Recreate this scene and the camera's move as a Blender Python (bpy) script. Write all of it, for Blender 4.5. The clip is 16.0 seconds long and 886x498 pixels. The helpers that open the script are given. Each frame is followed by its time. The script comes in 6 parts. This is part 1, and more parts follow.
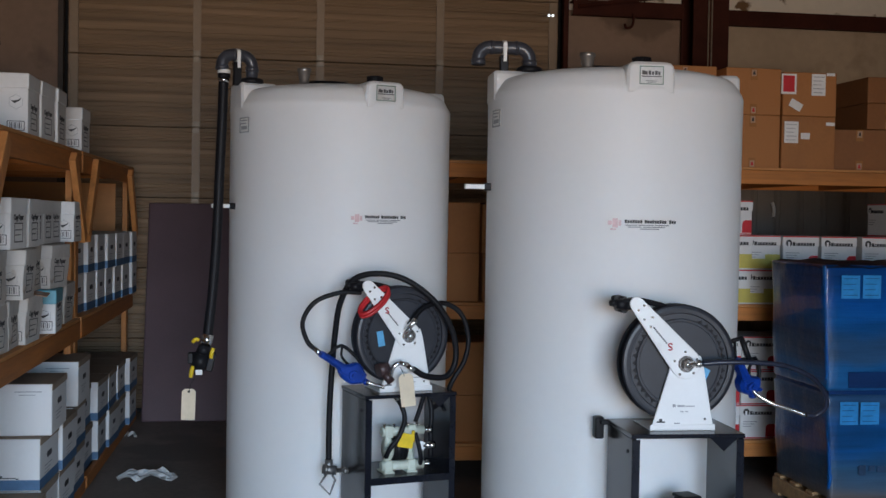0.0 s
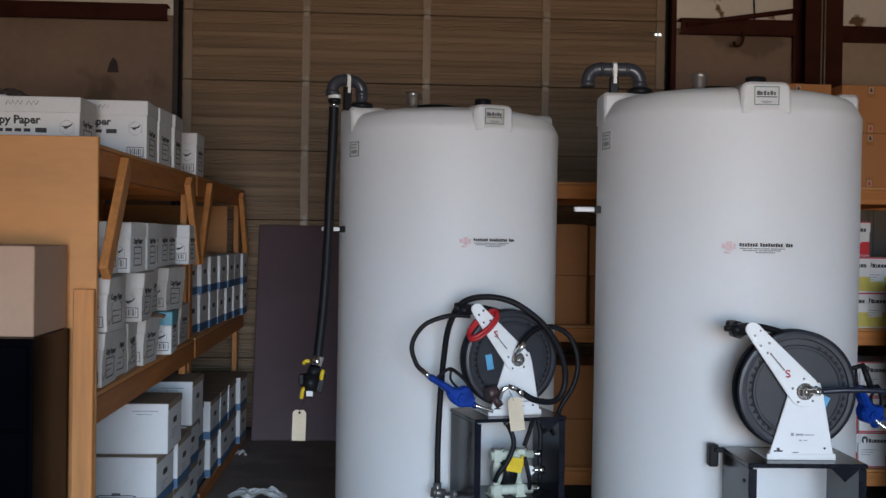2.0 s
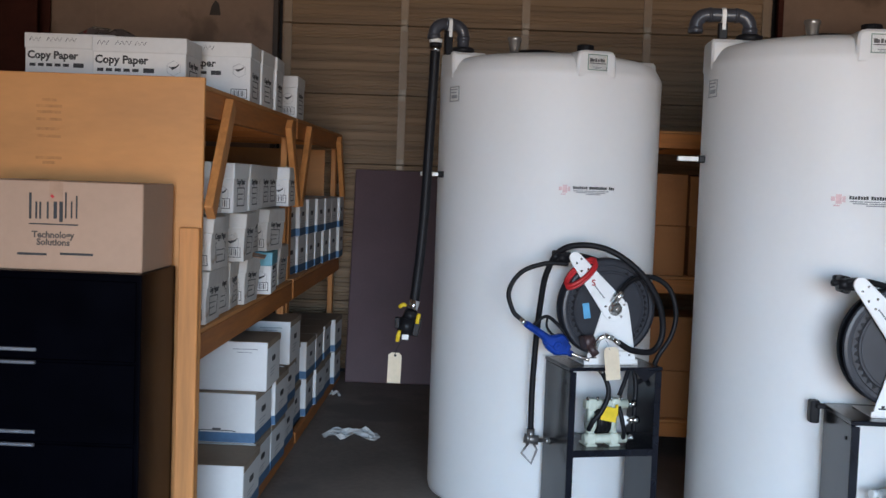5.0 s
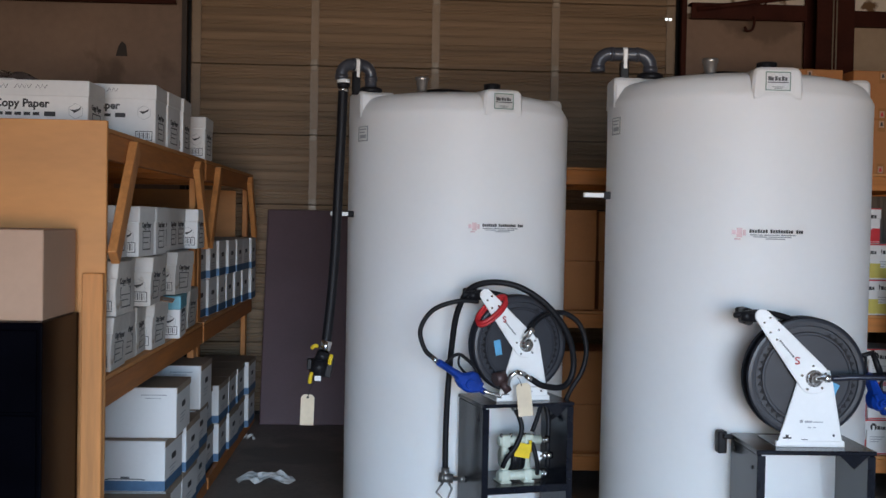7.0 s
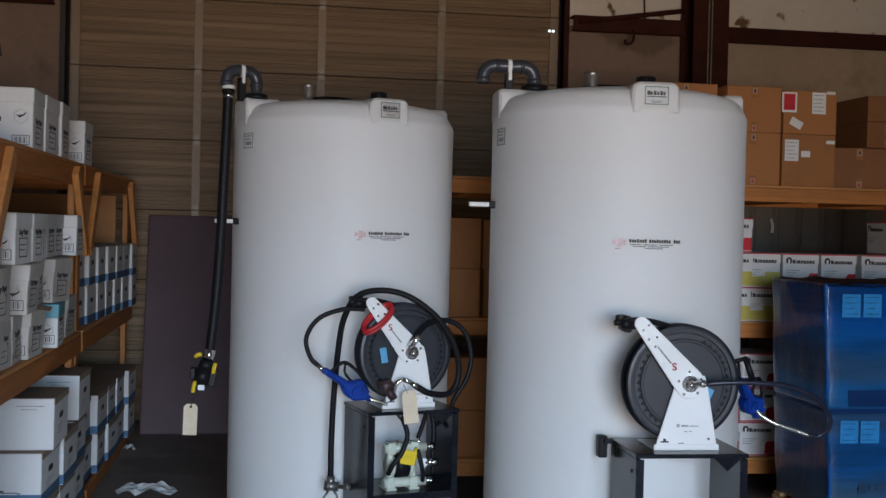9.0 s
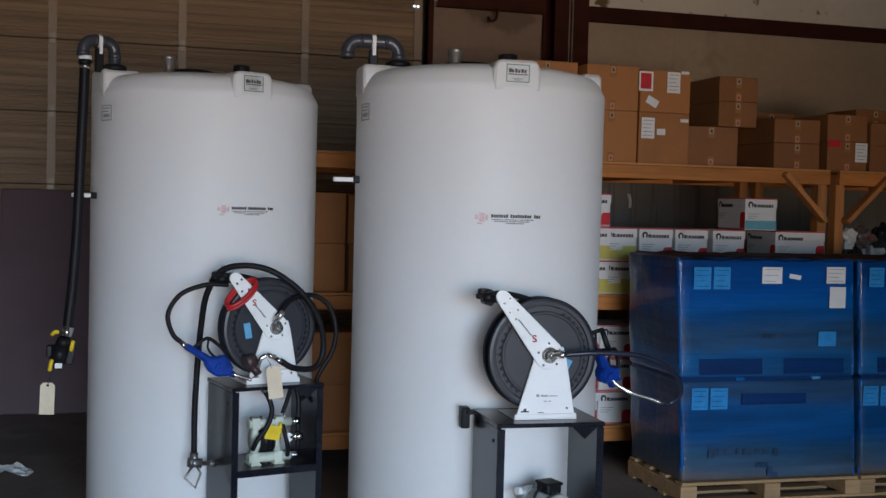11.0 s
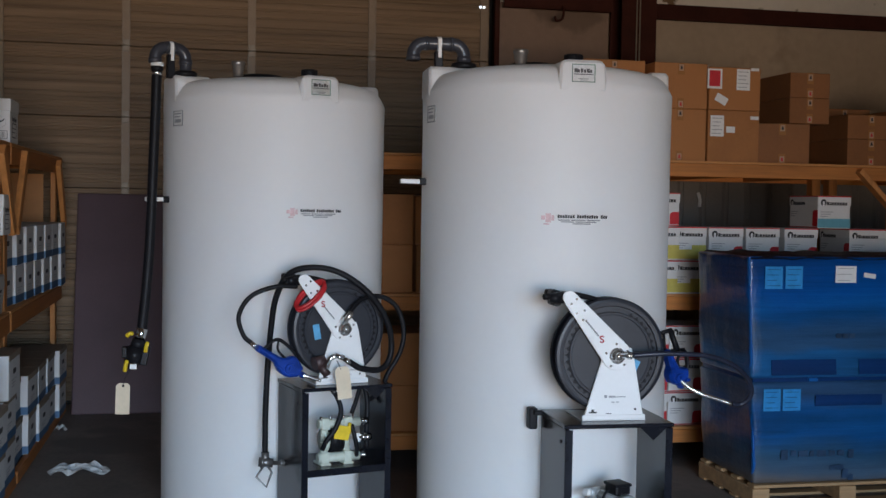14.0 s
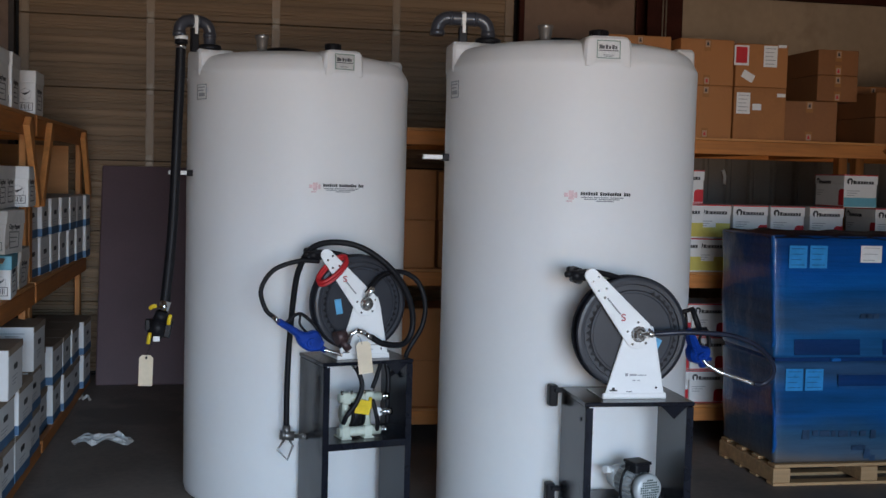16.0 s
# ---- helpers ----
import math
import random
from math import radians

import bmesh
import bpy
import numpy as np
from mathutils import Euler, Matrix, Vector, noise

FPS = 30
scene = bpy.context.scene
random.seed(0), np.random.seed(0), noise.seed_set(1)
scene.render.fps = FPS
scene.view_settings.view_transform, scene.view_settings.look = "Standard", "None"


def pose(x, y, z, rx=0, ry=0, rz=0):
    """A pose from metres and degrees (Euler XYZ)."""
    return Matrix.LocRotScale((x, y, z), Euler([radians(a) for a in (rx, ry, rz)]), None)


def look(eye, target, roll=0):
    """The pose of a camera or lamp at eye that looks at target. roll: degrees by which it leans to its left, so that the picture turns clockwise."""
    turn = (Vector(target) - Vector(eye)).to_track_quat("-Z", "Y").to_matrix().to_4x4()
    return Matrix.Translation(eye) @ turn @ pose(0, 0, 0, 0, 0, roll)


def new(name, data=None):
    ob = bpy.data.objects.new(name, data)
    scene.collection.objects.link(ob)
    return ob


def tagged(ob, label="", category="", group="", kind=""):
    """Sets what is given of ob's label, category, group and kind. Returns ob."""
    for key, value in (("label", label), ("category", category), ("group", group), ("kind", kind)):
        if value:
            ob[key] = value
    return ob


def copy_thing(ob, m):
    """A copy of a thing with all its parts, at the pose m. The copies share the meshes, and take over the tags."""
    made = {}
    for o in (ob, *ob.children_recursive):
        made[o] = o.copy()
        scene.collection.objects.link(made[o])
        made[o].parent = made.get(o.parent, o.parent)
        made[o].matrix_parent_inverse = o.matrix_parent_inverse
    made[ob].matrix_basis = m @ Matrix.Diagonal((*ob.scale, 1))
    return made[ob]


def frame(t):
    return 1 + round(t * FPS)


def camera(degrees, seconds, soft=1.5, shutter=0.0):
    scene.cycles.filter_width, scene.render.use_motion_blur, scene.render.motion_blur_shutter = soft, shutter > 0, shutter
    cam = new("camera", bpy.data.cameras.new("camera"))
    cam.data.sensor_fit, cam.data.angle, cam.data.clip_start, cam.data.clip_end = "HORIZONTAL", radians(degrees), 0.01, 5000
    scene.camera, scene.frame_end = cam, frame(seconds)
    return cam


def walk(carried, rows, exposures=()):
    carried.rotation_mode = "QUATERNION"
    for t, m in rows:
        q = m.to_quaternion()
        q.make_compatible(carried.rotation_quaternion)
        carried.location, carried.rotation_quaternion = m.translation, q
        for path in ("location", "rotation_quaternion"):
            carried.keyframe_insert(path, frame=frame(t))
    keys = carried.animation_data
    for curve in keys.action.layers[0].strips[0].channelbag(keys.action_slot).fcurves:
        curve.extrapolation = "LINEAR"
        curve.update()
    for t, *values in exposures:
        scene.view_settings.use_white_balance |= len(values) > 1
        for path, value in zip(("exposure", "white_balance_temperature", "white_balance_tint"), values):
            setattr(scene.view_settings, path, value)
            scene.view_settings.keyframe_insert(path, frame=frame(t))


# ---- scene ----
cam = camera(42.6, 16.0)
PATH = [
    (0, (0.048, 0.112, 1.691), (0.334, 2.09, 1.637), 1.0),
    (0.5, (0.046, 0.119, 1.696), (0.322, 2.099, 1.634), 0.7),
    (1, (0.047, 0.126, 1.7), (0.346, 2.103, 1.638), 1.5),
    (1.5, (0.034, 0.12, 1.707), (0.281, 2.104, 1.659), 1.6),
    (2, (0.013, 0.124, 1.709), (0.121, 2.121, 1.686), 0.9),
    (2.5, (0.002, 0.119, 1.709), (0.059, 2.118, 1.695), 0.8),
    (3, (-0.004, 0.101, 1.705), (0.012, 2.101, 1.697), 1.3),
    (3.5, (-0.002, 0.094, 1.707), (-0.026, 2.094, 1.705), 1.7),
    (4, (-0.009, 0.097, 1.706), (-0.053, 2.097, 1.691), 2.0),
    (4.2, (-0.016, 0.106, 1.705), (-0.065, 2.105, 1.672), 2.1),
    (6.3, (-0.03, 0.143, 1.691), (-0.07, 2.132, 1.49), 1.8),
    (6.4, (0.01, 0.121, 1.697), (-0.005, 2.116, 1.562), 1.7),
    (6.5, (0.005, 0.118, 1.706), (0.009, 2.115, 1.595), 1.5),
    (7, (0.011, 0.134, 1.711), (0.105, 2.131, 1.661), 1.1),
    (7.5, (0.015, 0.125, 1.72), (0.254, 2.11, 1.698), 0.8),
    (8, (0.023, 0.117, 1.719), (0.305, 2.097, 1.712), 1.3),
    (8.5, (0.009, 0.109, 1.718), (0.312, 2.086, 1.702), 1.5),
    (9, (-0.001, 0.109, 1.725), (0.295, 2.086, 1.689), 1.4),
    (9.5, (0.013, 0.102, 1.727), (0.334, 2.076, 1.682), 1.4),
    (10, (0.024, 0.087, 1.719), (0.454, 2.039, 1.669), 1.5),
    (10.2, (0.018, 0.083, 1.723), (0.49, 2.026, 1.668), 1.8),
    (12.3, (-0.005, 0.064, 1.73), (0.538, 1.986, 1.628), 1.5),
    (12.5, (-0.003, 0.065, 1.728), (0.533, 1.989, 1.621), 1.6),
    (13, (-0.001, 0.071, 1.717), (0.538, 1.994, 1.609), 1.7),
    (13.5, (0.007, 0.076, 1.718), (0.47, 2.018, 1.61), 1.4),
    (14, (0.007, 0.055, 1.732), (0.416, 2.011, 1.655), 1.0),
    (14.5, (0.002, 0.035, 1.726), (0.386, 1.997, 1.662), 1.2),
    (15, (0.001, 0.039, 1.725), (0.376, 2.002, 1.66), 1.3),
    (15.5, (0.011, 0.044, 1.732), (0.376, 2.009, 1.648), 1.5),
    (16, (0.012, 0.06, 1.74), (0.382, 2.022, 1.617), 1.5),
]
walk(cam, [(t, look(eye, target, roll)) for t, eye, target, roll in PATH],
     [(0.0, 0.0), (1.5, 0.01), (2.5, 0.06), (4.0, 0.15), (5.2, 0.36), (6.4, 0.44), (7.0, 0.22), (7.7, 0.05), (8.5, -0.05), (10.2, -0.07), (12.5, -0.02), (16.0, -0.05)])

# ---- world, light ----
world = bpy.data.worlds.new("sky")
scene.world = world
world.use_nodes = True
wn = world.node_tree
sky = wn.nodes.new("ShaderNodeTexSky")
sky.sky_type, sky.sun_disc = "NISHITA", False
sky.sun_elevation, sky.sun_rotation = radians(48), radians(0)
wn.links.new(sky.outputs[0], wn.nodes["Background"].inputs[0])
wn.nodes["Background"].inputs[1].default_value = 0.10
sun = new("sun", bpy.data.lights.new("sun", "SUN"))
sun.data.energy, sun.data.angle, sun.data.color = 3.0, radians(0.5), (1.0, 0.95, 0.88)
sun.matrix_basis = look((0, 14, 15), (0, 0, 0))
# daylight through the open roller door far behind the camera: sky from above, sunlit yard from below
DOORWAY = (-2.0, 3.3, -0.03, 3.6, -6.2)
day = new("doorway_sky", bpy.data.lights.new("doorway_sky", "AREA"))
day.data.shape, day.data.size, day.data.size_y = "RECTANGLE", 4.4, 2.2
day.data.energy, day.data.color = 236, (0.47, 0.708, 1.0)
day.matrix_basis = look((0.75, -6.0, 2.2), (0.4, 6.0, -3.5))
day.data.spread = radians(62)
yard = new("doorway_yard", bpy.data.lights.new("doorway_yard", "AREA"))
yard.data.shape, yard.data.size, yard.data.size_y = "RECTANGLE", 4.4, 1.6
yard.data.energy, yard.data.color = 130, (1.0, 0.785, 0.615)
yard.matrix_basis = look((0.75, -6.0, 1.0), (0.7, 6.0, 5.5))
yard.data.spread = radians(76)

# ---- materials ----
MATS = {}


def mat(name, col, rough=0.6, metal=0.0, var=0.12, scale=3.0, bump=0.15, fine=60.0, stretch=(1, 1, 1), rnd=0.0,
        coat=0.0, spot=None, spot_scale=2.0, spot_at=0.62, spec=0.5):
    """A procedural surface: two scales of colour change, fine relief, and stains with a shape of their own."""
    if name in MATS:
        return MATS[name]
    m = bpy.data.materials.new(name)
    m.use_nodes = True
    t = m.node_tree
    n, l = t.nodes, t.links
    b = n["Principled BSDF"]
    co = n.new("ShaderNodeTexCoord")
    mp = n.new("ShaderNodeMapping")
    mp.inputs["Scale"].default_value = stretch
    l.new(co.outputs["Object"], mp.inputs[0])
    big = n.new("ShaderNodeTexNoise")
    big.inputs["Scale"].default_value, big.inputs["Detail"].default_value = scale, 4
    l.new(mp.outputs[0], big.inputs["Vector"])
    sm = n.new("ShaderNodeTexNoise")
    sm.inputs["Scale"].default_value, sm.inputs["Detail"].default_value = fine, 3
    l.new(mp.outputs[0], sm.inputs["Vector"])
    add = n.new("ShaderNodeMath")
    add.operation = "MULTIPLY_ADD"
    add.inputs[1].default_value = 0.35
    l.new(sm.outputs["Fac"], add.inputs[0])
    l.new(big.outputs["Fac"], add.inputs[2])
    if rnd:
        info = n.new("ShaderNodeObjectInfo")
        ra = n.new("ShaderNodeMath")
        ra.operation = "MULTIPLY_ADD"
        ra.inputs[1].default_value = rnd
        l.new(info.outputs["Random"], ra.inputs[0])
        l.new(add.outputs[0], ra.inputs[2])
        add = ra
    ramp = n.new("ShaderNodeValToRGB")
    lo, hi = 0.42 + 0.1 * rnd, 0.92 + rnd
    ramp.color_ramp.elements[0].position, ramp.color_ramp.elements[1].position = lo, min(1.0, hi)
    ramp.color_ramp.elements[0].color = (*[c * (1 - var) for c in col], 1)
    ramp.color_ramp.elements[1].color = (*[min(1, c * (1 + var)) for c in col], 1)
    l.new(add.outputs[0], ramp.inputs[0])
    out = ramp.outputs[0]
    if spot:
        sp = n.new("ShaderNodeTexNoise")
        sp.inputs["Scale"].default_value, sp.inputs["Detail"].default_value = spot_scale, 5
        l.new(co.outputs["Object"], sp.inputs["Vector"])
        sr = n.new("ShaderNodeMapRange")
        sr.inputs[1].default_value, sr.inputs[2].default_value = spot_at, spot_at + 0.06
        l.new(sp.outputs["Fac"], sr.inputs[0])
        mx = n.new("ShaderNodeMix")
        mx.data_type = "RGBA"
        l.new(sr.outputs[0], mx.inputs[0])
        l.new(out, mx.inputs[6])
        mx.inputs[7].default_value = (*spot, 1)
        out = mx.outputs[2]
    l.new(out, b.inputs["Base Color"])
    rr = n.new("ShaderNodeMapRange")
    rr.inputs[3].default_value, rr.inputs[4].default_value = max(0.03, rough - 0.08), min(1, rough + 0.1)
    l.new(big.outputs["Fac"], rr.inputs[0])
    l.new(rr.outputs[0], b.inputs["Roughness"])
    b.inputs["Metallic"].default_value = metal
    b.inputs["Coat Weight"].default_value = coat
    b.inputs["Specular IOR Level"].default_value = spec
    if bump:
        bp = n.new("ShaderNodeBump")
        bp.inputs["Strength"].default_value, bp.inputs["Distance"].default_value = bump, 0.004
        l.new(sm.outputs["Fac"], bp.inputs["Height"])
        l.new(bp.outputs[0], b.inputs["Normal"])
    MATS[name] = m
    return m


def wood(name, col, axis=0, rough=0.65):
    s = [9.0, 9.0, 9.0]
    s[axis] = 0.7
    return mat(name, col, rough, var=0.3, scale=2.2, fine=9, stretch=tuple(s), bump=0.2, rnd=0.25)


M_FLOOR = mat("concrete", (0.175, 0.144, 0.124), 0.62, var=0.35, scale=1.1, fine=26, bump=0.25, spot=(0.125, 0.103, 0.09), spot_scale=0.8, spot_at=0.56)
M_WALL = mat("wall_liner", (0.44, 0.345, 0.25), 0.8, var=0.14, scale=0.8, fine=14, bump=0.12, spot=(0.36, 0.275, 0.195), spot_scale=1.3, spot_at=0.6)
# darker, redder tone than wall_liner, for the liner either side of the door
M_WALLD = mat("darker_liner", (0.26, 0.178, 0.13), 0.8, var=0.2, scale=1.1, fine=14, bump=0.12, spot=(0.18, 0.12, 0.085), spot_scale=1.7, spot_at=0.57)
M_UPPER = mat("upper_liner", (0.74, 0.68, 0.60), 0.75, var=0.1, scale=1.0, fine=14, bump=0.12, spot=(0.16, 0.09, 0.04), spot_scale=5.5, spot_at=0.61)
M_SIDING = mat("siding", (0.20, 0.18, 0.16), 0.7, 0.0, var=0.15, scale=1.5)
M_DOOR = mat("door_steel", (0.25, 0.172, 0.107), 0.6, 0.0, var=0.38, scale=1.3, fine=4, stretch=(0.22, 1, 7), bump=0.15, spec=0.2)
M_STILE = mat("door_stile", (0.26, 0.19, 0.125), 0.5, 0.1, var=0.15)
M_HINGE = mat("galvanised", (0.28, 0.235, 0.18), 0.5, 0.3, var=0.2, scale=12)
M_REDST = mat("red_oxide_steel", (0.050, 0.0145, 0.010), 0.7, 0.0, spec=0.12, var=0.3, scale=4, bump=0.2)
M_TRACK = mat("rusty_track", (0.03, 0.021, 0.016), 0.6, var=0.4, scale=9)
M_TANK = mat("polyethylene", (0.93, 0.925, 0.91), 0.55, var=0.025, scale=1.4, fine=30, bump=0.06)
M_PVC = mat("grey_pvc", (0.042, 0.044, 0.054), 0.3, var=0.12, scale=8, bump=0.04)
M_BLACK = mat("black_plastic", (0.010, 0.010, 0.012), 0.45, var=0.25, scale=10, spec=0.18)
M_RUBBER = mat("black_rubber", (0.008, 0.008, 0.010), 0.5, var=0.3, scale=30, bump=0.25, fine=120, spec=0.2)
M_CHROME = mat("chrome", (0.72, 0.72, 0.72), 0.18, 1.0, var=0.08, scale=20, bump=0.03)
M_NICKEL = mat("nickel", (0.74, 0.73, 0.71), 0.24, 0.9, var=0.08, scale=20, bump=0.03)
M_STEELD = mat("dull_hub_steel", (0.22, 0.21, 0.20), 0.4, 0.8, var=0.3, scale=20)
M_CAB = mat("black_powder_coat", (0.008, 0.009, 0.014), 0.2, var=0.25, scale=6, bump=0.04, spec=0.36)
M_REELW = mat("white_enamel", (0.82, 0.82, 0.81), 0.3, var=0.03, scale=10, bump=0.03)
M_REELD = mat("reel_disc", (0.017, 0.019, 0.026), 0.42, var=0.2, scale=9, bump=0.1)
M_BLUE = mat("blue_nozzle", (0.004, 0.036, 0.25), 0.36, var=0.35, scale=14, bump=0.08, spec=0.35)
M_RED = mat("red_plastic", (0.42, 0.016, 0.02), 0.4, var=0.15, scale=15)
M_YEL = mat("yellow_plastic", (0.75, 0.52, 0.02), 0.45, var=0.12, scale=15)
M_TAG = mat("manila", (0.70, 0.58, 0.42), 0.8, var=0.08, scale=10)
M_PUMP = mat("pump_cast", (0.52, 0.56, 0.47), 0.5, var=0.12, scale=12)
M_MOTOR = mat("motor_grey", (0.50, 0.52, 0.52), 0.45, 0.2, var=0.12, scale=10)
M_PLY = mat("plywood", (0.53, 0.235, 0.072), 0.6, var=0.13, scale=1.4, fine=12, stretch=(1, 1, 3), bump=0.1)
M_WOODX = wood("lumber_x", (0.45, 0.165, 0.036), 0)
M_WOODY = wood("lumber_y", (0.38, 0.135, 0.030), 1)
M_WOODZ = wood("lumber_z", (0.46, 0.19, 0.055), 2)
M_PALLET = wood("pallet_wood", (0.42, 0.255, 0.125), 0)
M_WHITEB = mat("white_board", (0.68, 0.675, 0.66), 0.8, spec=0.1, var=0.06, scale=5, fine=40, bump=0.08, rnd=0.3)
M_BANK = mat("white_fibreboard", (0.64, 0.635, 0.625), 0.8, spec=0.1, var=0.05, scale=4, fine=50, bump=0.06, rnd=0.25)
M_BAND = mat("blue_print", (0.055, 0.13, 0.24), 0.6, var=0.2, scale=9)
M_INK = mat("black_ink", (0.03, 0.03, 0.032), 0.6, var=0.2, scale=30)
M_PRINT = mat("worn_black_ink", (0.085, 0.083, 0.085), 0.6, var=0.3, scale=30)
M_GREYINK = mat("grey_ink", (0.33, 0.33, 0.34), 0.7, var=0.3, scale=60)
M_CARD = mat("cardboard", (0.35, 0.145, 0.046), 0.75, var=0.16, scale=3, fine=40, bump=0.1, rnd=0.35)
M_CARDD = mat("dark_cardboard", (0.235, 0.095, 0.032), 0.75, var=0.16, scale=3, fine=40, bump=0.1, rnd=0.35)
M_CARDL = mat("pale_cardboard", (0.44, 0.28, 0.19), 0.7, var=0.07, scale=3, fine=40, bump=0.08)
M_TAPE = mat("packing_tape", (0.36, 0.17, 0.065), 0.22, var=0.12, scale=20)
M_CLEAR = mat("clear_tape", (0.45, 0.285, 0.195), 0.18, var=0.1, scale=20, bump=0.1, fine=30)
M_LABEL = mat("white_label", (0.78, 0.78, 0.77), 0.5, var=0.04, scale=20)
M_LRED = mat("red_label", (0.55, 0.02, 0.03), 0.5, var=0.08, scale=20)
M_LYEL = mat("yellow_label", (0.55, 0.47, 0.10), 0.55, var=0.08, scale=20)
M_LCYAN = mat("teal_label", (0.13, 0.37, 0.46), 0.55, var=0.08, scale=20)
M_BROWNB = mat("brown_laminate", (0.104, 0.068, 0.075), 0.5, spec=0.15, var=0.12, scale=2, bump=0.05)
M_FILE = mat("black_cabinet", (0.0010, 0.0011, 0.0024), 0.22, var=0.3, scale=5, bump=0.03, spec=0.03)
M_PEN = mat("pen", (0.10, 0.10, 0.11), 0.7)
M_PAPER = mat("crumpled_paper", (0.72, 0.72, 0.70), 0.8, var=0.1, scale=14)
M_LOGOR = mat("faded_red", (0.72, 0.52, 0.53), 0.6, var=0.15, scale=30)
M_STRAP = mat("white_strap", (0.75, 0.75, 0.73), 0.5, var=0.06, scale=20)
M_HANDLE = mat("steel_pull", (0.45, 0.48, 0.55), 0.3, 0.9, var=0.1, scale=20)
M_SKYBLUE = mat("blue_decal", (0.10, 0.36, 0.60), 0.5, var=0.1, scale=30)
# walls and roof out of view, made dark to hold down bounced light
M_SIDEW = mat("unseen_side_liner", (0.10, 0.075, 0.055), 0.8, var=0.14, scale=0.8, fine=14, bump=0.12)
M_ROOF = mat("unseen_roof_sheet", (0.14, 0.11, 0.085), 0.6, var=0.1, scale=1)
M_OUT = mat("yard_concrete", (0.38, 0.36, 0.33), 0.9, var=0.15, scale=0.6)


def let_light_through(m, share, col):
    """Milky plastic: part of the light passes through the wall."""
    n, l = m.node_tree.nodes, m.node_tree.links
    tr, mix = n.new("ShaderNodeBsdfTranslucent"), n.new("ShaderNodeMixShader")
    tr.inputs[0].default_value, mix.inputs[0].default_value = (*col, 1), share
    l.new(n["Principled BSDF"].outputs[0], mix.inputs[1])
    l.new(tr.outputs[0], mix.inputs[2])
    l.new(mix.outputs[0], n["Material Output"].inputs[0])


let_light_through(M_TANK, 0.26, (0.97, 0.95, 0.91))
for key, value in (("Subsurface Weight", 0.6), ("Subsurface Scale", 0.10)):
    M_TANK.node_tree.nodes["Principled BSDF"].inputs[key].default_value = value
M_TANK.node_tree.nodes["Principled BSDF"].inputs["Subsurface Radius"].default_value = (1.0, 0.95, 0.9)



def film_material(name, stops, seed):
    """Blue stretch film over cartons: streaks along the wrap, cartons showing through, wrinkles, gloss."""
    m = bpy.data.materials.new(name)
    m.use_nodes = True
    n, l = m.node_tree.nodes, m.node_tree.links
    b = n["Principled BSDF"]
    co = n.new("ShaderNodeTexCoord")

    def streaks(scale, st, off):
        mp = n.new("ShaderNodeMapping")
        mp.inputs["Scale"].default_value, mp.inputs["Location"].default_value = st, (seed + off, seed, off)
        l.new(co.outputs["Object"], mp.inputs[0])
        t = n.new("ShaderNodeTexNoise")
        t.inputs["Scale"].default_value, t.inputs["Detail"].default_value, t.inputs["Roughness"].default_value = scale, 5, 0.6
        l.new(mp.outputs[0], t.inputs["Vector"])
        return t

    wide, thin, crease = streaks(1.0, (0.5, 0.5, 4.5), 0), streaks(2.5, (0.3, 0.3, 12.0), 3), streaks(3.0, (3.0, 3.0, 1.6), 7)
    mix = n.new("ShaderNodeMath")
    mix.operation = "MULTIPLY_ADD"
    mix.inputs[1].default_value = 0.28
    l.new(thin.outputs["Fac"], mix.inputs[0])
    l.new(wide.outputs["Fac"], mix.inputs[2])
    ramp = n.new("ShaderNodeValToRGB")
    e = ramp.color_ramp.elements
    e[0].position, e[1].position = 0.46, 0.84
    e[0].color, e[1].color = (*stops[0], 1), (*stops[-1], 1)
    for k, c in enumerate(stops[1:-1]):
        el = e.new(0.46 + 0.38 * (k + 1) / (len(stops) - 1))
        el.color = (*c, 1)
    l.new(mix.outputs[0], ramp.inputs[0])
    l.new(ramp.outputs[0], b.inputs["Base Color"])
    b.inputs["Roughness"].default_value, b.inputs["Coat Weight"].default_value, b.inputs["Coat Roughness"].default_value = 0.4, 0.2, 0.12
    b.inputs["Specular IOR Level"].default_value = 0.25
    hh = n.new("ShaderNodeMath")
    hh.operation = "ADD"
    l.new(crease.outputs["Fac"], hh.inputs[0])
    l.new(thin.outputs["Fac"], hh.inputs[1])
    bp = n.new("ShaderNodeBump")
    bp.inputs["Strength"].default_value, bp.inputs["Distance"].default_value = 0.55, 0.012
    fine = streaks(9.0, (2.0, 2.0, 3.5), 13)
    hf = n.new("ShaderNodeMath")
    hf.operation = "MULTIPLY_ADD"
    hf.inputs[1].default_value = 0.7
    l.new(fine.outputs["Fac"], hf.inputs[0])
    l.new(hh.outputs[0], hf.inputs[2])
    l.new(hf.outputs[0], bp.inputs["Height"])
    l.new(bp.outputs[0], b.inputs["Normal"])
    return m


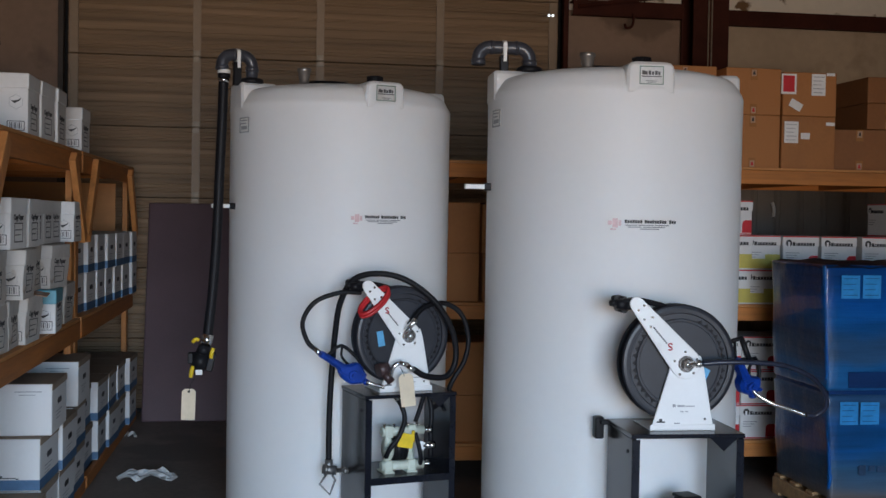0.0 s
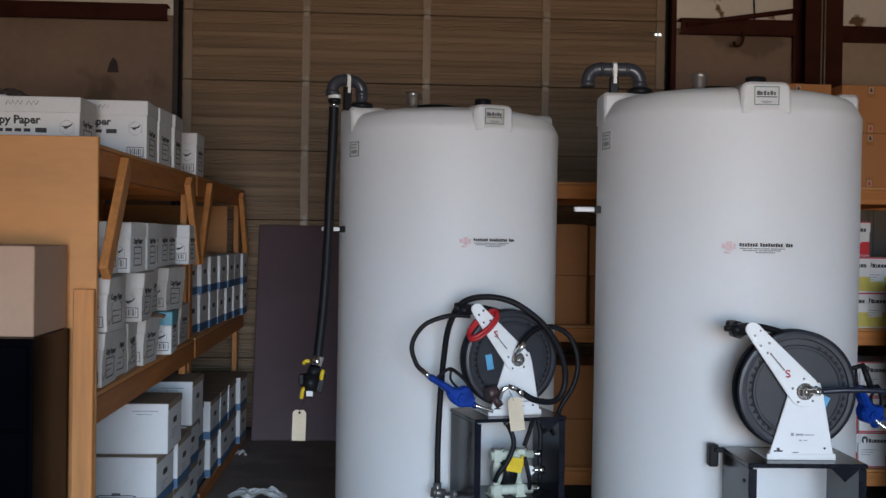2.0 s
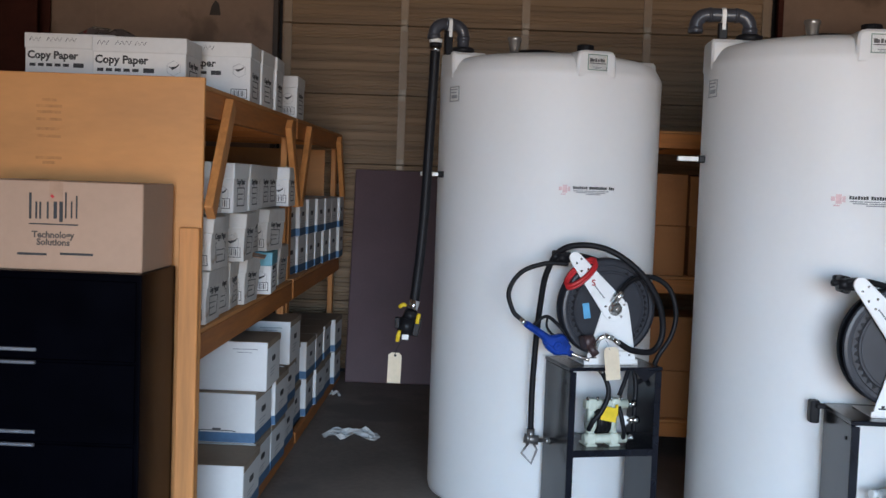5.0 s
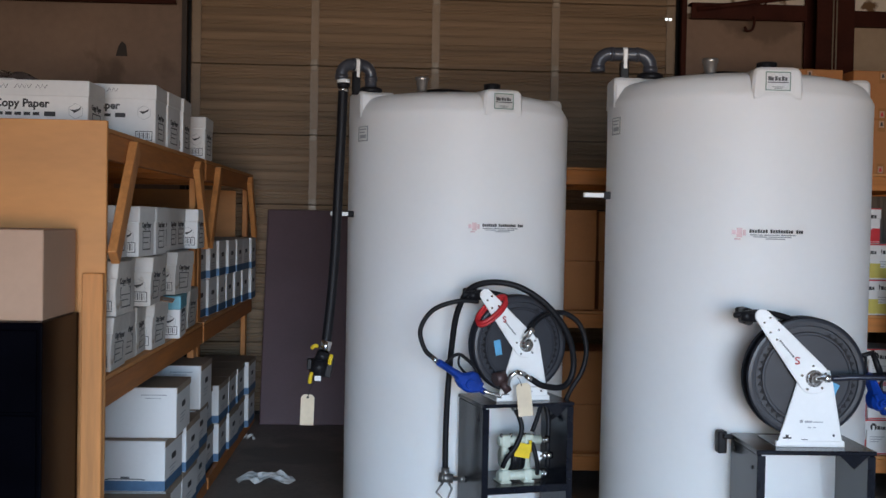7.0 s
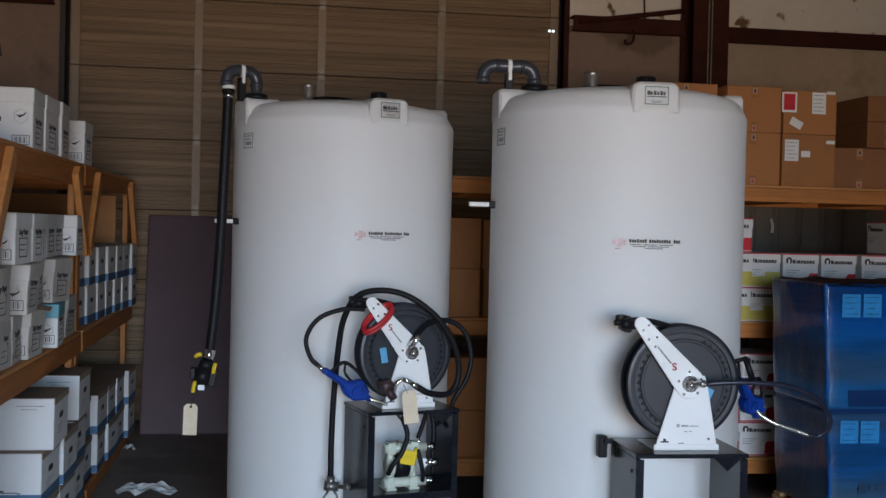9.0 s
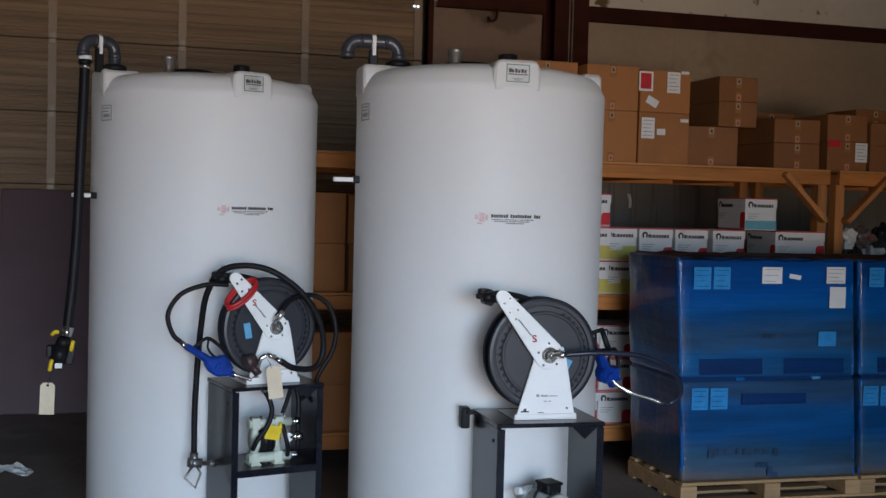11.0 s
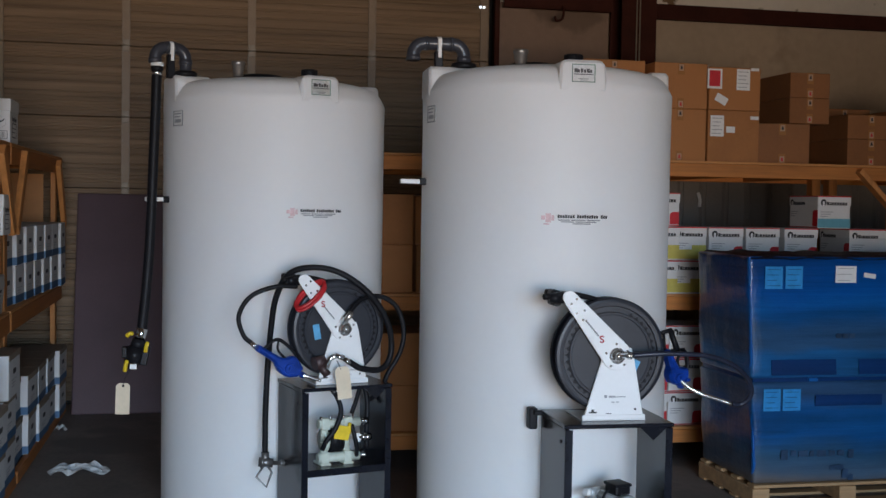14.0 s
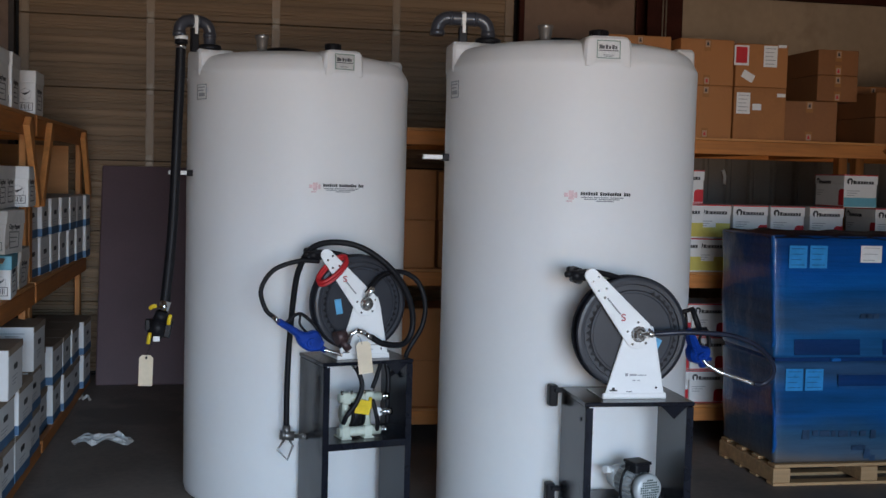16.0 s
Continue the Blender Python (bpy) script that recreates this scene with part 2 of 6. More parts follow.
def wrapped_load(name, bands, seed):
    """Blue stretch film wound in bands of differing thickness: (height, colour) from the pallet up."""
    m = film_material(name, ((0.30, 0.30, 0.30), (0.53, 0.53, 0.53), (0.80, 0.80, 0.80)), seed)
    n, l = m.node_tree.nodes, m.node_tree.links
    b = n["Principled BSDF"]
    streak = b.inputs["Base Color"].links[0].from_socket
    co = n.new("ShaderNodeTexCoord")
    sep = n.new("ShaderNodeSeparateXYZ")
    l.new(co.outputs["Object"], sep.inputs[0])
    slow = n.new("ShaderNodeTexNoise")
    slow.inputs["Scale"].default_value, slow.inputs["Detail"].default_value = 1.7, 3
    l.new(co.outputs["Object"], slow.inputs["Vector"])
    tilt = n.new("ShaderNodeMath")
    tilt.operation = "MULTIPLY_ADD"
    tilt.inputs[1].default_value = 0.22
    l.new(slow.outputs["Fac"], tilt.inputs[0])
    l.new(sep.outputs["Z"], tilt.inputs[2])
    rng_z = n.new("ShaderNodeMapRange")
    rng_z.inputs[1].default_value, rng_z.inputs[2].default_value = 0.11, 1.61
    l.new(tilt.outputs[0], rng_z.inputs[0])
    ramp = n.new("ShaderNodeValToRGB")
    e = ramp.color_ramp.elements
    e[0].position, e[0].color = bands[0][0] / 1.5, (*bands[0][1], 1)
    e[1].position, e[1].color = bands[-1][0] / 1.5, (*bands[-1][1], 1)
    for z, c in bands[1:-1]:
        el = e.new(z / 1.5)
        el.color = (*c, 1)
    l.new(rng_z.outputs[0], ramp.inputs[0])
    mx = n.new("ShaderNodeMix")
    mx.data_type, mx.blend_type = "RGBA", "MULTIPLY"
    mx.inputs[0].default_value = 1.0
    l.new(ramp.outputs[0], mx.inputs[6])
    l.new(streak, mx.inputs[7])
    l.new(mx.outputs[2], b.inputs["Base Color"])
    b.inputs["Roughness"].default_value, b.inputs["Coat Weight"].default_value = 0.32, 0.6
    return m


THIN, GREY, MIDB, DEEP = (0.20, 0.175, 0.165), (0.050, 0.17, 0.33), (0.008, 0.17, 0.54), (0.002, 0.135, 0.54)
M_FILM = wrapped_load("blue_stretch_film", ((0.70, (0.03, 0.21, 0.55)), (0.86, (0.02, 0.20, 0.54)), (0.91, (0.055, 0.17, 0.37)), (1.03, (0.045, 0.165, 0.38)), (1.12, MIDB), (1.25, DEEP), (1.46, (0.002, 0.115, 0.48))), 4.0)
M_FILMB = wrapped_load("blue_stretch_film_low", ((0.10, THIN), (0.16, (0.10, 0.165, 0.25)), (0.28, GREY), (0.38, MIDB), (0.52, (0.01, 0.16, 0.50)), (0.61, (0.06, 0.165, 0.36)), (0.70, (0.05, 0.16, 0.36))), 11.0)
# darker blue puts the shade of pallet gap and slots into the colour
M_FILMD = film_material("blue_film_slot_shade", ((0.003, 0.025, 0.10), (0.003, 0.035, 0.14), (0.004, 0.05, 0.19)), 2.1)
# the last, pale stop paints highlights along the folded film
M_EDGE = film_material("film_edge", ((0.003, 0.075, 0.30), (0.005, 0.10, 0.36), (0.01, 0.13, 0.42), (0.12, 0.38, 0.66)), 6.0)
M_CAPFILM = mat("dark_film_cap", (0.004, 0.007, 0.018), 0.5, var=0.4, scale=8, bump=0.3, fine=30, spec=0.2)
M_FILML = mat("label_under_film", (0.035, 0.28, 0.64), 0.3, var=0.15, scale=20, coat=0.3)

# ---- mesh helpers ----


def wmat(ob):
    m = ob.matrix_basis.copy()
    while ob.parent:
        ob = ob.parent
        m = ob.matrix_basis @ m
    return m


def mesh_of(name, bm, material):
    me = bpy.data.meshes.new(name)
    bm.normal_update()
    bm.to_mesh(me)
    bm.free()
    for mm in (material if isinstance(material, (list, tuple)) else [material]):
        me.materials.append(mm)
    return me


def part(name, bm, material, parent, label=""):
    """One mesh under a thing or a part; the bmesh is in the thing's own coordinates."""
    ob = new(name, mesh_of(name, bm, material))
    ob.parent = parent
    if label:
        tagged(ob, label)
    return ob


def thing(name, label, category, m=None, group="", kind=""):
    ob = new(name)
    ob.empty_display_size = 0.1
    ob.matrix_basis = m if m is not None else Matrix()
    return tagged(ob, label, category, group, kind)


def solid(name, bm, material, label, category, m=None, group="", kind=""):
    ob = new(name, mesh_of(name, bm, material))
    if m is not None:
        ob.matrix_basis = m
    return tagged(ob, label, category, group, kind)


def B():
    return bmesh.new()


def box(bm, x0, x1, y0, y1, z0, z1, bev=0.0, seg=1, m=None):
    r = bmesh.ops.create_cube(bm, size=1.0, matrix=Matrix.Translation(((x0 + x1) / 2, (y0 + y1) / 2, (z0 + z1) / 2)) @ Matrix.Diagonal((abs(x1 - x0), abs(y1 - y0), abs(z1 - z0), 1)))
    vs = r["verts"]
    if bev:
        es = list({e for v in vs for e in v.link_edges})
        rr = bmesh.ops.bevel(bm, geom=es, offset=bev, segments=seg, affect="EDGES", profile=0.5)
        vs = list({v for f in rr["faces"] for v in f.verts} | {v for v in vs if v.is_valid})
    if m is not None:
        bmesh.ops.transform(bm, matrix=m, verts=vs)
    return bm


def cyl(bm, p0, p1, r0, r1=None, seg=20, caps=True, smooth=True):
    p0, p1 = Vector(p0), Vector(p1)
    d = p1 - p0
    r1 = r0 if r1 is None else r1
    m = Matrix.Translation((p0 + p1) / 2) @ d.to_track_quat("Z", "Y").to_matrix().to_4x4()
    r = bmesh.ops.create_cone(bm, cap_ends=caps, segments=seg, radius1=r0, radius2=r1, depth=d.length, matrix=m)
    if smooth:
        for f in {f for v in r["verts"] for f in v.link_faces}:
            if len(f.verts) == 4:
                f.smooth = True
    return bm


def lathe(bm, prof, seg=48, m=None, close=False):
    rings = []
    for r, z in prof:
        rings.append([bm.verts.new((r * math.cos(2 * math.pi * k / seg), r * math.sin(2 * math.pi * k / seg), z)) for k in range(seg)] if r > 1e-6 else [bm.verts.new((0, 0, z))])
    vs = [v for q in rings for v in q]
    pairs = list(zip(rings, rings[1:])) + ([(rings[-1], rings[0])] if close else [])
    for a, b in pairs:
        for k in range(seg):
            j = (k + 1) % seg
            q = [a[k % len(a)], a[j % len(a)], b[j % len(b)], b[k % len(b)]]
            q = list(dict.fromkeys(q))
            if len(q) > 2:
                bm.faces.new(q).smooth = True
    if m is not None:
        bmesh.ops.transform(bm, matrix=m, verts=vs)
    return bm


def curve_points(pts, n=8):
    """Smooth points through the given ones (Catmull-Rom)."""
    p = [Vector(q) for q in pts]
    p = [2 * p[0] - p[1]] + p + [2 * p[-1] - p[-2]]
    out = []
    for i in range(1, len(p) - 2):
        for k in range(n):
            t = k / n
            a, b, c, d = p[i - 1], p[i], p[i + 1], p[i + 2]
            out.append(0.5 * (2 * b + (c - a) * t + (2 * a - 5 * b + 4 * c - d) * t * t + (3 * b - a - 3 * c + d) * t ** 3))
    out.append(p[-2])
    return out


def tube(bm, pts, r, seg=12, n=8, smooth_path=True, ridge=0.0):
    """A round hose or pipe along the points."""
    path = curve_points(pts, n) if smooth_path else [Vector(q) for q in pts]
    up = None
    rings = []
    for i, q in enumerate(path):
        d = (path[min(i + 1, len(path) - 1)] - path[max(i - 1, 0)]).normalized()
        if up is None:
            up = d.orthogonal().normalized()
        up = (up - d * up.dot(d)).normalized()
        side = d.cross(up)
        rr = r + (ridge if i % 2 else 0)
        rings.append([bm.verts.new(q + rr * (math.cos(a) * up + math.sin(a) * side)) for a in [2 * math.pi * k / seg for k in range(seg)]])
    for a, b in zip(rings, rings[1:]):
        for k in range(seg):
            bm.faces.new((a[k], a[(k + 1) % seg], b[(k + 1) % seg], b[k])).smooth = True
    bm.faces.new(rings[0][::-1])
    bm.faces.new(rings[-1])
    return bm


def prism(bm, pts, depth, m=None, bev=0.0):
    """A flat plate with the outline pts in x, z, and its thickness along y."""
    a = [bm.verts.new((x, 0, z)) for x, z in pts]
    b = [bm.verts.new((x, depth, z)) for x, z in pts]
    fs = [bm.faces.new(a), bm.faces.new(b[::-1])]
    for k in range(len(a)):
        j = (k + 1) % len(a)
        fs.append(bm.faces.new((a[j], a[k], b[k], b[j])))
    bmesh.ops.recalc_face_normals(bm, faces=fs)
    vs = a + b
    if bev:
        rr = bmesh.ops.bevel(bm, geom=list({e for f in fs for e in f.edges}), offset=bev, segments=1, affect="EDGES", profile=0.5)
        vs = list({v for f in rr["faces"] for v in f.verts} | {v for v in vs if v.is_valid})
    if m is not None:
        bmesh.ops.transform(bm, matrix=m, verts=vs)
    return bm


TEXTS = {}


def words(body, size, material):
    """The mesh of some lettering, lying in x, z and facing -y, centred."""
    key = (body, size, material.name)
    if key not in TEXTS:
        cu = bpy.data.curves.new("lettering", "FONT")
        cu.body, cu.size, cu.align_x, cu.align_y, cu.extrude, cu.offset, cu.resolution_u = body, size, "CENTER", "CENTER", 0.0006, size * 0.035, 2
        ob = new("lettering", cu)
        bpy.context.view_layer.update()
        me = bpy.data.meshes.new_from_object(ob.evaluated_get(bpy.context.evaluated_depsgraph_get()))
        me.transform(pose(0, 0, 0, 90))
        me.materials.clear()
        me.materials.append(material)
        bpy.data.objects.remove(ob)
        TEXTS[key] = me
    return TEXTS[key]


def lettering(body, size, material, parent, m, name="lettering"):
    ob = new(name, words(body, size, material))
    ob.parent = parent
    ob.matrix_basis = m
    return ob


def flat(bm, x0, x1, z0, z1, y, t=0.0012, m=None):
    """A thin patch that faces -y, its front at y - t."""
    return box(bm, x0, x1, y - t, y, z0, z1, 0, 1, m)

# ---- structure ----
WALL_Y = 10.2
FLOOR = -0.03


def shell():
    f = B()
    box(f, -7.2, 9.2, -6.4, 10.5, -0.18, FLOOR)
    solid("floor", f, M_FLOOR, "dark stained concrete warehouse floor", "floor", kind="structure")
    g = B()
    box(g, -60, 60, -70, -6.4, -0.19, -0.05)
    solid("ground", g, M_OUT, "pale concrete yard outside the open door", "ground", kind="structure")
    c = B()
    box(c, -7.2, 9.2, -6.4, 10.5, 5.4, 5.55)
    solid("ceiling", c, M_ROOF, "unseen roof underside, kept dark to limit bounce", "ceiling", kind="structure")
    for nm, x0, x1 in (("wall_west", -7.2, -7.0), ("wall_east", 9.0, 9.2)):
        w = B()
        box(w, x0, x1, -6.4, 10.5, FLOOR, 5.4)
        solid(nm, w, M_SIDEW, "unseen side wall, kept dark brown to limit bounce", "wall", kind="structure")
    # the wall with the open doorway behind the camera
    s = B()
    x0, x1, z0, z1, y = DOORWAY
    box(s, -7.0, x0, y - 0.2, y, FLOOR, 5.4)
    box(s, x1, 9.0, y - 0.2, y, FLOOR, 5.4)
    box(s, x0, x1, y - 0.2, y, z1, 5.4)
    solid("wall_south", s, M_SIDEW, "unseen wall round the doorway, kept dark brown to limit bounce", "wall", kind="structure")
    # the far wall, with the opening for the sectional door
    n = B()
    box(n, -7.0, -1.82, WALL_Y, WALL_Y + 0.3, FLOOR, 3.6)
    solid("wall_north_west", n, M_WALLD, "darker brown-stained liner beside the overhead door", "wall", kind="structure")
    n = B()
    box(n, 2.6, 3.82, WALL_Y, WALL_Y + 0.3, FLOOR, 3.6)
    solid("wall_north_middle", n, M_WALLD, "darker brown-stained liner between door and column", "wall", kind="structure")
    n = B()
    box(n, 3.82, 9.0, WALL_Y, WALL_Y + 0.3, FLOOR, 3.6)
    solid("wall_north", n, M_WALL, "stained beige insulation liner on the end wall", "wall", kind="structure")
    u = B()
    box(u, -7.0, -1.82, WALL_Y - 0.012, WALL_Y + 0.3, 3.6, 5.4)
    box(u, 2.6, 9.0, WALL_Y - 0.012, WALL_Y + 0.3, 3.6, 5.4)
    box(u, -1.82, 2.6, WALL_Y - 0.012, WALL_Y + 0.3, 4.4, 5.4)
    solid("wall_north_upper", u, M_UPPER, "pale liner with rust-brown stains above the girt", "wall", kind="structure")
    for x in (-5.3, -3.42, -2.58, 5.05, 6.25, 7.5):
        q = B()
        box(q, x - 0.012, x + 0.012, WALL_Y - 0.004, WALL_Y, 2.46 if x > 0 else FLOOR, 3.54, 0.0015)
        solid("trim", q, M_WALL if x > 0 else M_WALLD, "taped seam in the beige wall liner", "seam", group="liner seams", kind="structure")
    # ribbed sheet metal low on the end wall, behind the racking
    r = B()
    pts, x = [], 2.62
    while x < 8.9:
        pts += [(x, 0.0), (x + 0.16, 0.0), (x + 0.18, -0.025), (x + 0.21, -0.025), (x + 0.23, 0.0)]
        x += 0.23
    va = [r.verts.new((px, WALL_Y - 0.01 + py, FLOOR)) for px, py in pts]
    vb = [r.verts.new((px, WALL_Y - 0.01 + py, 2.45)) for px, py in pts]
    for k in range(len(pts) - 1):
        r.faces.new((va[k], va[k + 1], vb[k + 1], vb[k]))
    solid("wall_siding", r, M_SIDING, "grey ribbed sheet metal wall cladding", "wall", kind="structure")


def steel():
    """Columns and girts of the frame, red oxide."""
    for x0, x1 in ((3.66, 3.99), (-4.12, -3.79)):
        col = thing("steel_column", "dark red-oxide steel column against the wall", "column", pose((x0 + x1) / 2, 9.98, 0), "columns", "structure")
        h = (x1 - x0) / 2
        w = B()
        box(w, -0.012, 0.012, -0.14, 0.14, FLOOR, 5.35)
        part("web", w, M_REDST, col)
        for yy in (-0.16, 0.14):
            w = B()
            box(w, -h, h, yy, yy + 0.02, FLOOR, 5.35, 0.003)
            part("flange", w, M_REDST, col)
        if x0 > 0:
            for dx in (-0.03, 0.0):
                w = B()
                cyl(w, (dx, -0.175, 0), (dx, -0.175, 5.3), 0.007, seg=8)
                part("conduit", w, M_HINGE, col, "thin pale conduit")
    for x0, x1 in ((4.0, 8.98), (2.62, 3.65), (-3.78, -1.86), (-6.98, -4.13)):
        g = B()
        dz = -0.035 if x0 > 3.8 else 0.0
        box(g, x0, x1, WALL_Y - 0.16, WALL_Y - 0.014, 3.655 + dz, 3.668 + dz, 0.002)
        box(g, x0, x1, WALL_Y - 0.16, WALL_Y - 0.148, 3.54 + dz, 3.655 + dz, 0.002)
        box(g, x0, x1, WALL_Y - 0.16, WALL_Y - 0.10, 3.53 + dz, 3.54 + dz, 0.002)
        solid("wall_girt", g, M_REDST, "dark red steel girt across the wall", "girt", group="girts", kind="structure")
    b = B()
    cyl(b, (2.66, WALL_Y - 0.2, 3.60), (3.66, WALL_Y - 0.2, 3.75), 0.022, seg=8)
    solid("brace_rod", b, M_REDST, "dark red diagonal brace by the column", "brace", kind="structure")
    k = B()
    tube(k, [(3.17, WALL_Y - 0.1, 3.6), (3.17, WALL_Y - 0.19, 3.52), (3.15, WALL_Y - 0.21, 3.44), (3.10, WALL_Y - 0.21, 3.42), (3.08, WALL_Y - 0.21, 3.46)], 0.012, 8)
    solid("wall_hook", k, M_REDST, "rusty bent hook hanging from the girt", "hook")
    k = B()
    tube(k, [(3.33, WALL_Y - 0.03, 5.3), (3.30, WALL_Y - 0.03, 4.3), (3.32, WALL_Y - 0.03, 3.68)], 0.008, 6)
    solid("wall_cable", k, M_BLACK, "thin dark cable hanging down the wall", "cable")
    k = B()
    prism(k, [(-0.05, 0), (0.05, 0), (0.035, 0.1), (0.0, 0.13), (-0.03, 0.08)], 0.006, pose(-2.35, WALL_Y - 0.01, 3.09))
    solid("liner_tear", k, M_TRACK, "small dark triangular tear in the liner", "tear")


def sectional_door():
    x0, x1 = -1.75, 2.52
    d = thing("garage_door", "closed tan steel sectional overhead door with ribbed panels", "garage door", pose(0, WALL_Y, 0), kind="structure")
    prof = [(0.010, 0.0), (0.0, 0.006)]
    for z, depth, w in ((0.050, 0.009, 0.008), (0.078, 0.011, 0.009), (0.118, -0.010, 0.012), (0.165, 0.007, 0.008), (0.205, 0.010, 0.009), (0.290, -0.009, 0.012), (0.352, 0.006, 0.008), (0.372, 0.006, 0.006),
                        (0.432, -0.011, 0.012), (0.488, 0.010, 0.009), (0.514, 0.011, 0.008), (0.540, 0.007, 0.007), (0.574, -0.008, 0.011)):
        prof += [(0.0, z - w), (depth, z - w * 0.4), (depth, z + w * 0.4), (0.0, z + w)]
    prof += [(0.0, 0.597), (0.010, 0.604)]
    p = B()
    va = [p.verts.new((x0, y, zz)) for y, zz in prof]
    vb = [p.verts.new((x1, y, zz)) for y, zz in prof]
    for k in range(len(prof) - 1):
        p.faces.new((va[k + 1], va[k], vb[k], vb[k + 1]))
    box(p, x0, x1, 0.013, 0.05, 0.0, 0.604)
    me = mesh_of("door_panel", p, M_DOOR)
    for k in range(7):
        ob = new("door_panel", me)
        ob.parent, ob.matrix_basis = d, pose(0, 0, 0.61 * k)
    w = B()
    box(w, x0, x1, -0.012, 0.05, FLOOR, 0.0, 0.004)
    part("bottom_seal", w, M_BLACK, d, "black rubber seal along the floor")
    s = B()
    box(s, -0.035, 0.035, -0.022, -0.012, 0, 0.598, 0.002)
    box(s, -0.035, -0.026, -0.03, -0.012, 0, 0.598)
    box(s, 0.026, 0.035, -0.03, -0.012, 0, 0.598)
    ms = mesh_of("stile", s, M_STILE)
    h = B()
    box(h, -0.028, 0.028, -0.038, -0.022, -0.05, 0.05, 0.003)
    cyl(h, (-0.035, -0.04, 0), (0.035, -0.04, 0), 0.009, seg=10)
    for zz in (-0.035, 0.035):
        cyl(h, (0, -0.045, zz), (0, -0.036, zz), 0.008, seg=8)
    mh = mesh_of("hinge", h, M_HINGE)
    for k in range(7):
        for x in (-1.70, -0.675, 0.385, 1.445, 2.47):
            o = new("stile", ms)
            o.parent, o.matrix_basis = d, pose(x, 0, 0.61 * k + 0.003)
            if k and abs(x - 0.385) < 1.5:
                o = new("hinge", mh)
                o.parent, o.matrix_basis = d, pose(x, 0, 0.61 * k)
    for x in (-1.82, 2.555):
        t = B()
        box(t, x, x + 0.045, -0.09, -0.01, FLOOR, 4.4, 0.002)
        part("track", t, M_REDST if x > 0 else M_TRACK, d, "dark vertical roller track")
    o = B()
    box(o, -1.82, 2.6, 0.12, 0.2, FLOOR, 4.4)
    part("backing", o, M_BLACK, d)


shell()
steel()
sectional_door()


def panel_board():
    m = pose(-0.677, 9.675, FLOOR + 0.001, -14.3, 0, 0.6)
    p = B()
    box(p, -0.375, 0.375, -0.03, 0.0, 0.0, 1.862, 0.012, 2)
    solid("tabletop_board", p, M_BROWNB, "dark brown laminate board leaning against the door", "board", m)


panel_board()

# ---- racks ----
def rack_left():
    """Two bays of timber racking along the left, ends towards the camera."""
    xf, xb = -1.15, -2.36
    for i, (y0, y1) in enumerate(((4.875, 7.31), (7.37, 9.84))):
        r = thing("timber_rack", "rough timber storage rack with two decks full of boxes", "rack", pose(0, 0, 0), "timber racks")
        for y in (y0, y1 - 0.04):
            for x in (xf - 0.081, xb):
                p = B()
                yy = y - (0.05 if y > y0 else 0.0)
                box(p, x, x + 0.04, yy, yy + 0.09, FLOOR, 2.046, 0.003)
                part("post", p, M_WOODZ, r)
        for z in (0.91, 1.935):
            for x in (xf, xb - 0.001):
                p = B()
                box(p, x - 0.040, x - 0.001, y0 + 0.001, y1 - 0.001, z, z + 0.11, 0.003)
                part("beam", p, M_WOODY, r)
            p = B()
            box(p, xb + 0.001, xf - 0.002, y0, y1, z + 0.112, z + 0.13, 0.002)
            part("deck", p, M_PLY, r)
            for k in range(3):
                p = B()
                yy = y0 + 0.5 + k * 0.7
                box(p, xb + 0.02, xf - 0.042, yy, yy + 0.038, z + 0.02, z + 0.109)
                part("joist", p, M_WOODX, r)
        for s, y in ((1, y0), (-1, y1)):
            p = B()
            a, b = Vector((xf + 0.0185, y + s * 0.03, 1.53)), Vector((xf + 0.0185, y + s * 0.40, 2.01))
            d = b - a
            m = Matrix.Translation((a + b) / 2) @ d.to_track_quat("Z", "X").to_matrix().to_4x4()
            box(p, -0.044, 0.044, -0.019, 0.019, -d.length / 2, d.length / 2, 0.003, 1, m)
            part("brace", p, M_WOODZ, r)
        p = B()
        box(p, xb + 0.042, xf - 0.083, y0 + 0.002, y1 - 0.002, 0.030, 0.048)
        part("deck", p, M_PLY, r)
        p = B()
        box(p, xf + 0.001, xf + 0.039, y0 + 0.002, y1 - 0.002, FLOOR, 0.048, 0.004)
        part("base_beam", p, M_WOODY, r)
        if i:
            p = B()
            box(p, xb - 0.055, xb - 0.043, y0 + 0.003, y1 - 0.003, 0.3, 1.93)
            part("back_panel", p, M_PLY, r)
            p = B()
            box(p, xb, xf - 0.14, y1 - 0.06, y1 - 0.045, 1.5, 1.93)
            part("end_panel", p, M_PLY, r)
        else:
            p = B()
            box(p, -2.45, xf, 4.848, 4.872, FLOOR, 2.094, 0.003)
            part("end_panel", p, M_PLY, r, "orange-tan plywood end panel with a faded stamp")
            p = B()
            box(p, xf - 0.085, xf - 0.001, 4.806, 4.846, FLOOR, 1.47, 0.004)
            part("end_stud", p, M_WOODZ, r, "knotty pine stud")
            for k, (zz, w) in enumerate(((1.98, 0.06), (1.955, 0.11), (1.93, 0.10), (1.90, 0.11), (1.86, 0.11), (1.83, 0.10), (1.74, 0.11), (1.72, 0.05))):
                p = B()
                flat(p, -1.80 - w / 2, -1.80 + w / 2, zz - 0.006, zz + 0.006, 4.848)
                part("stamp", p, mat("faded_stamp", (0.44, 0.195, 0.062), 0.7, var=0.2, scale=30), r)


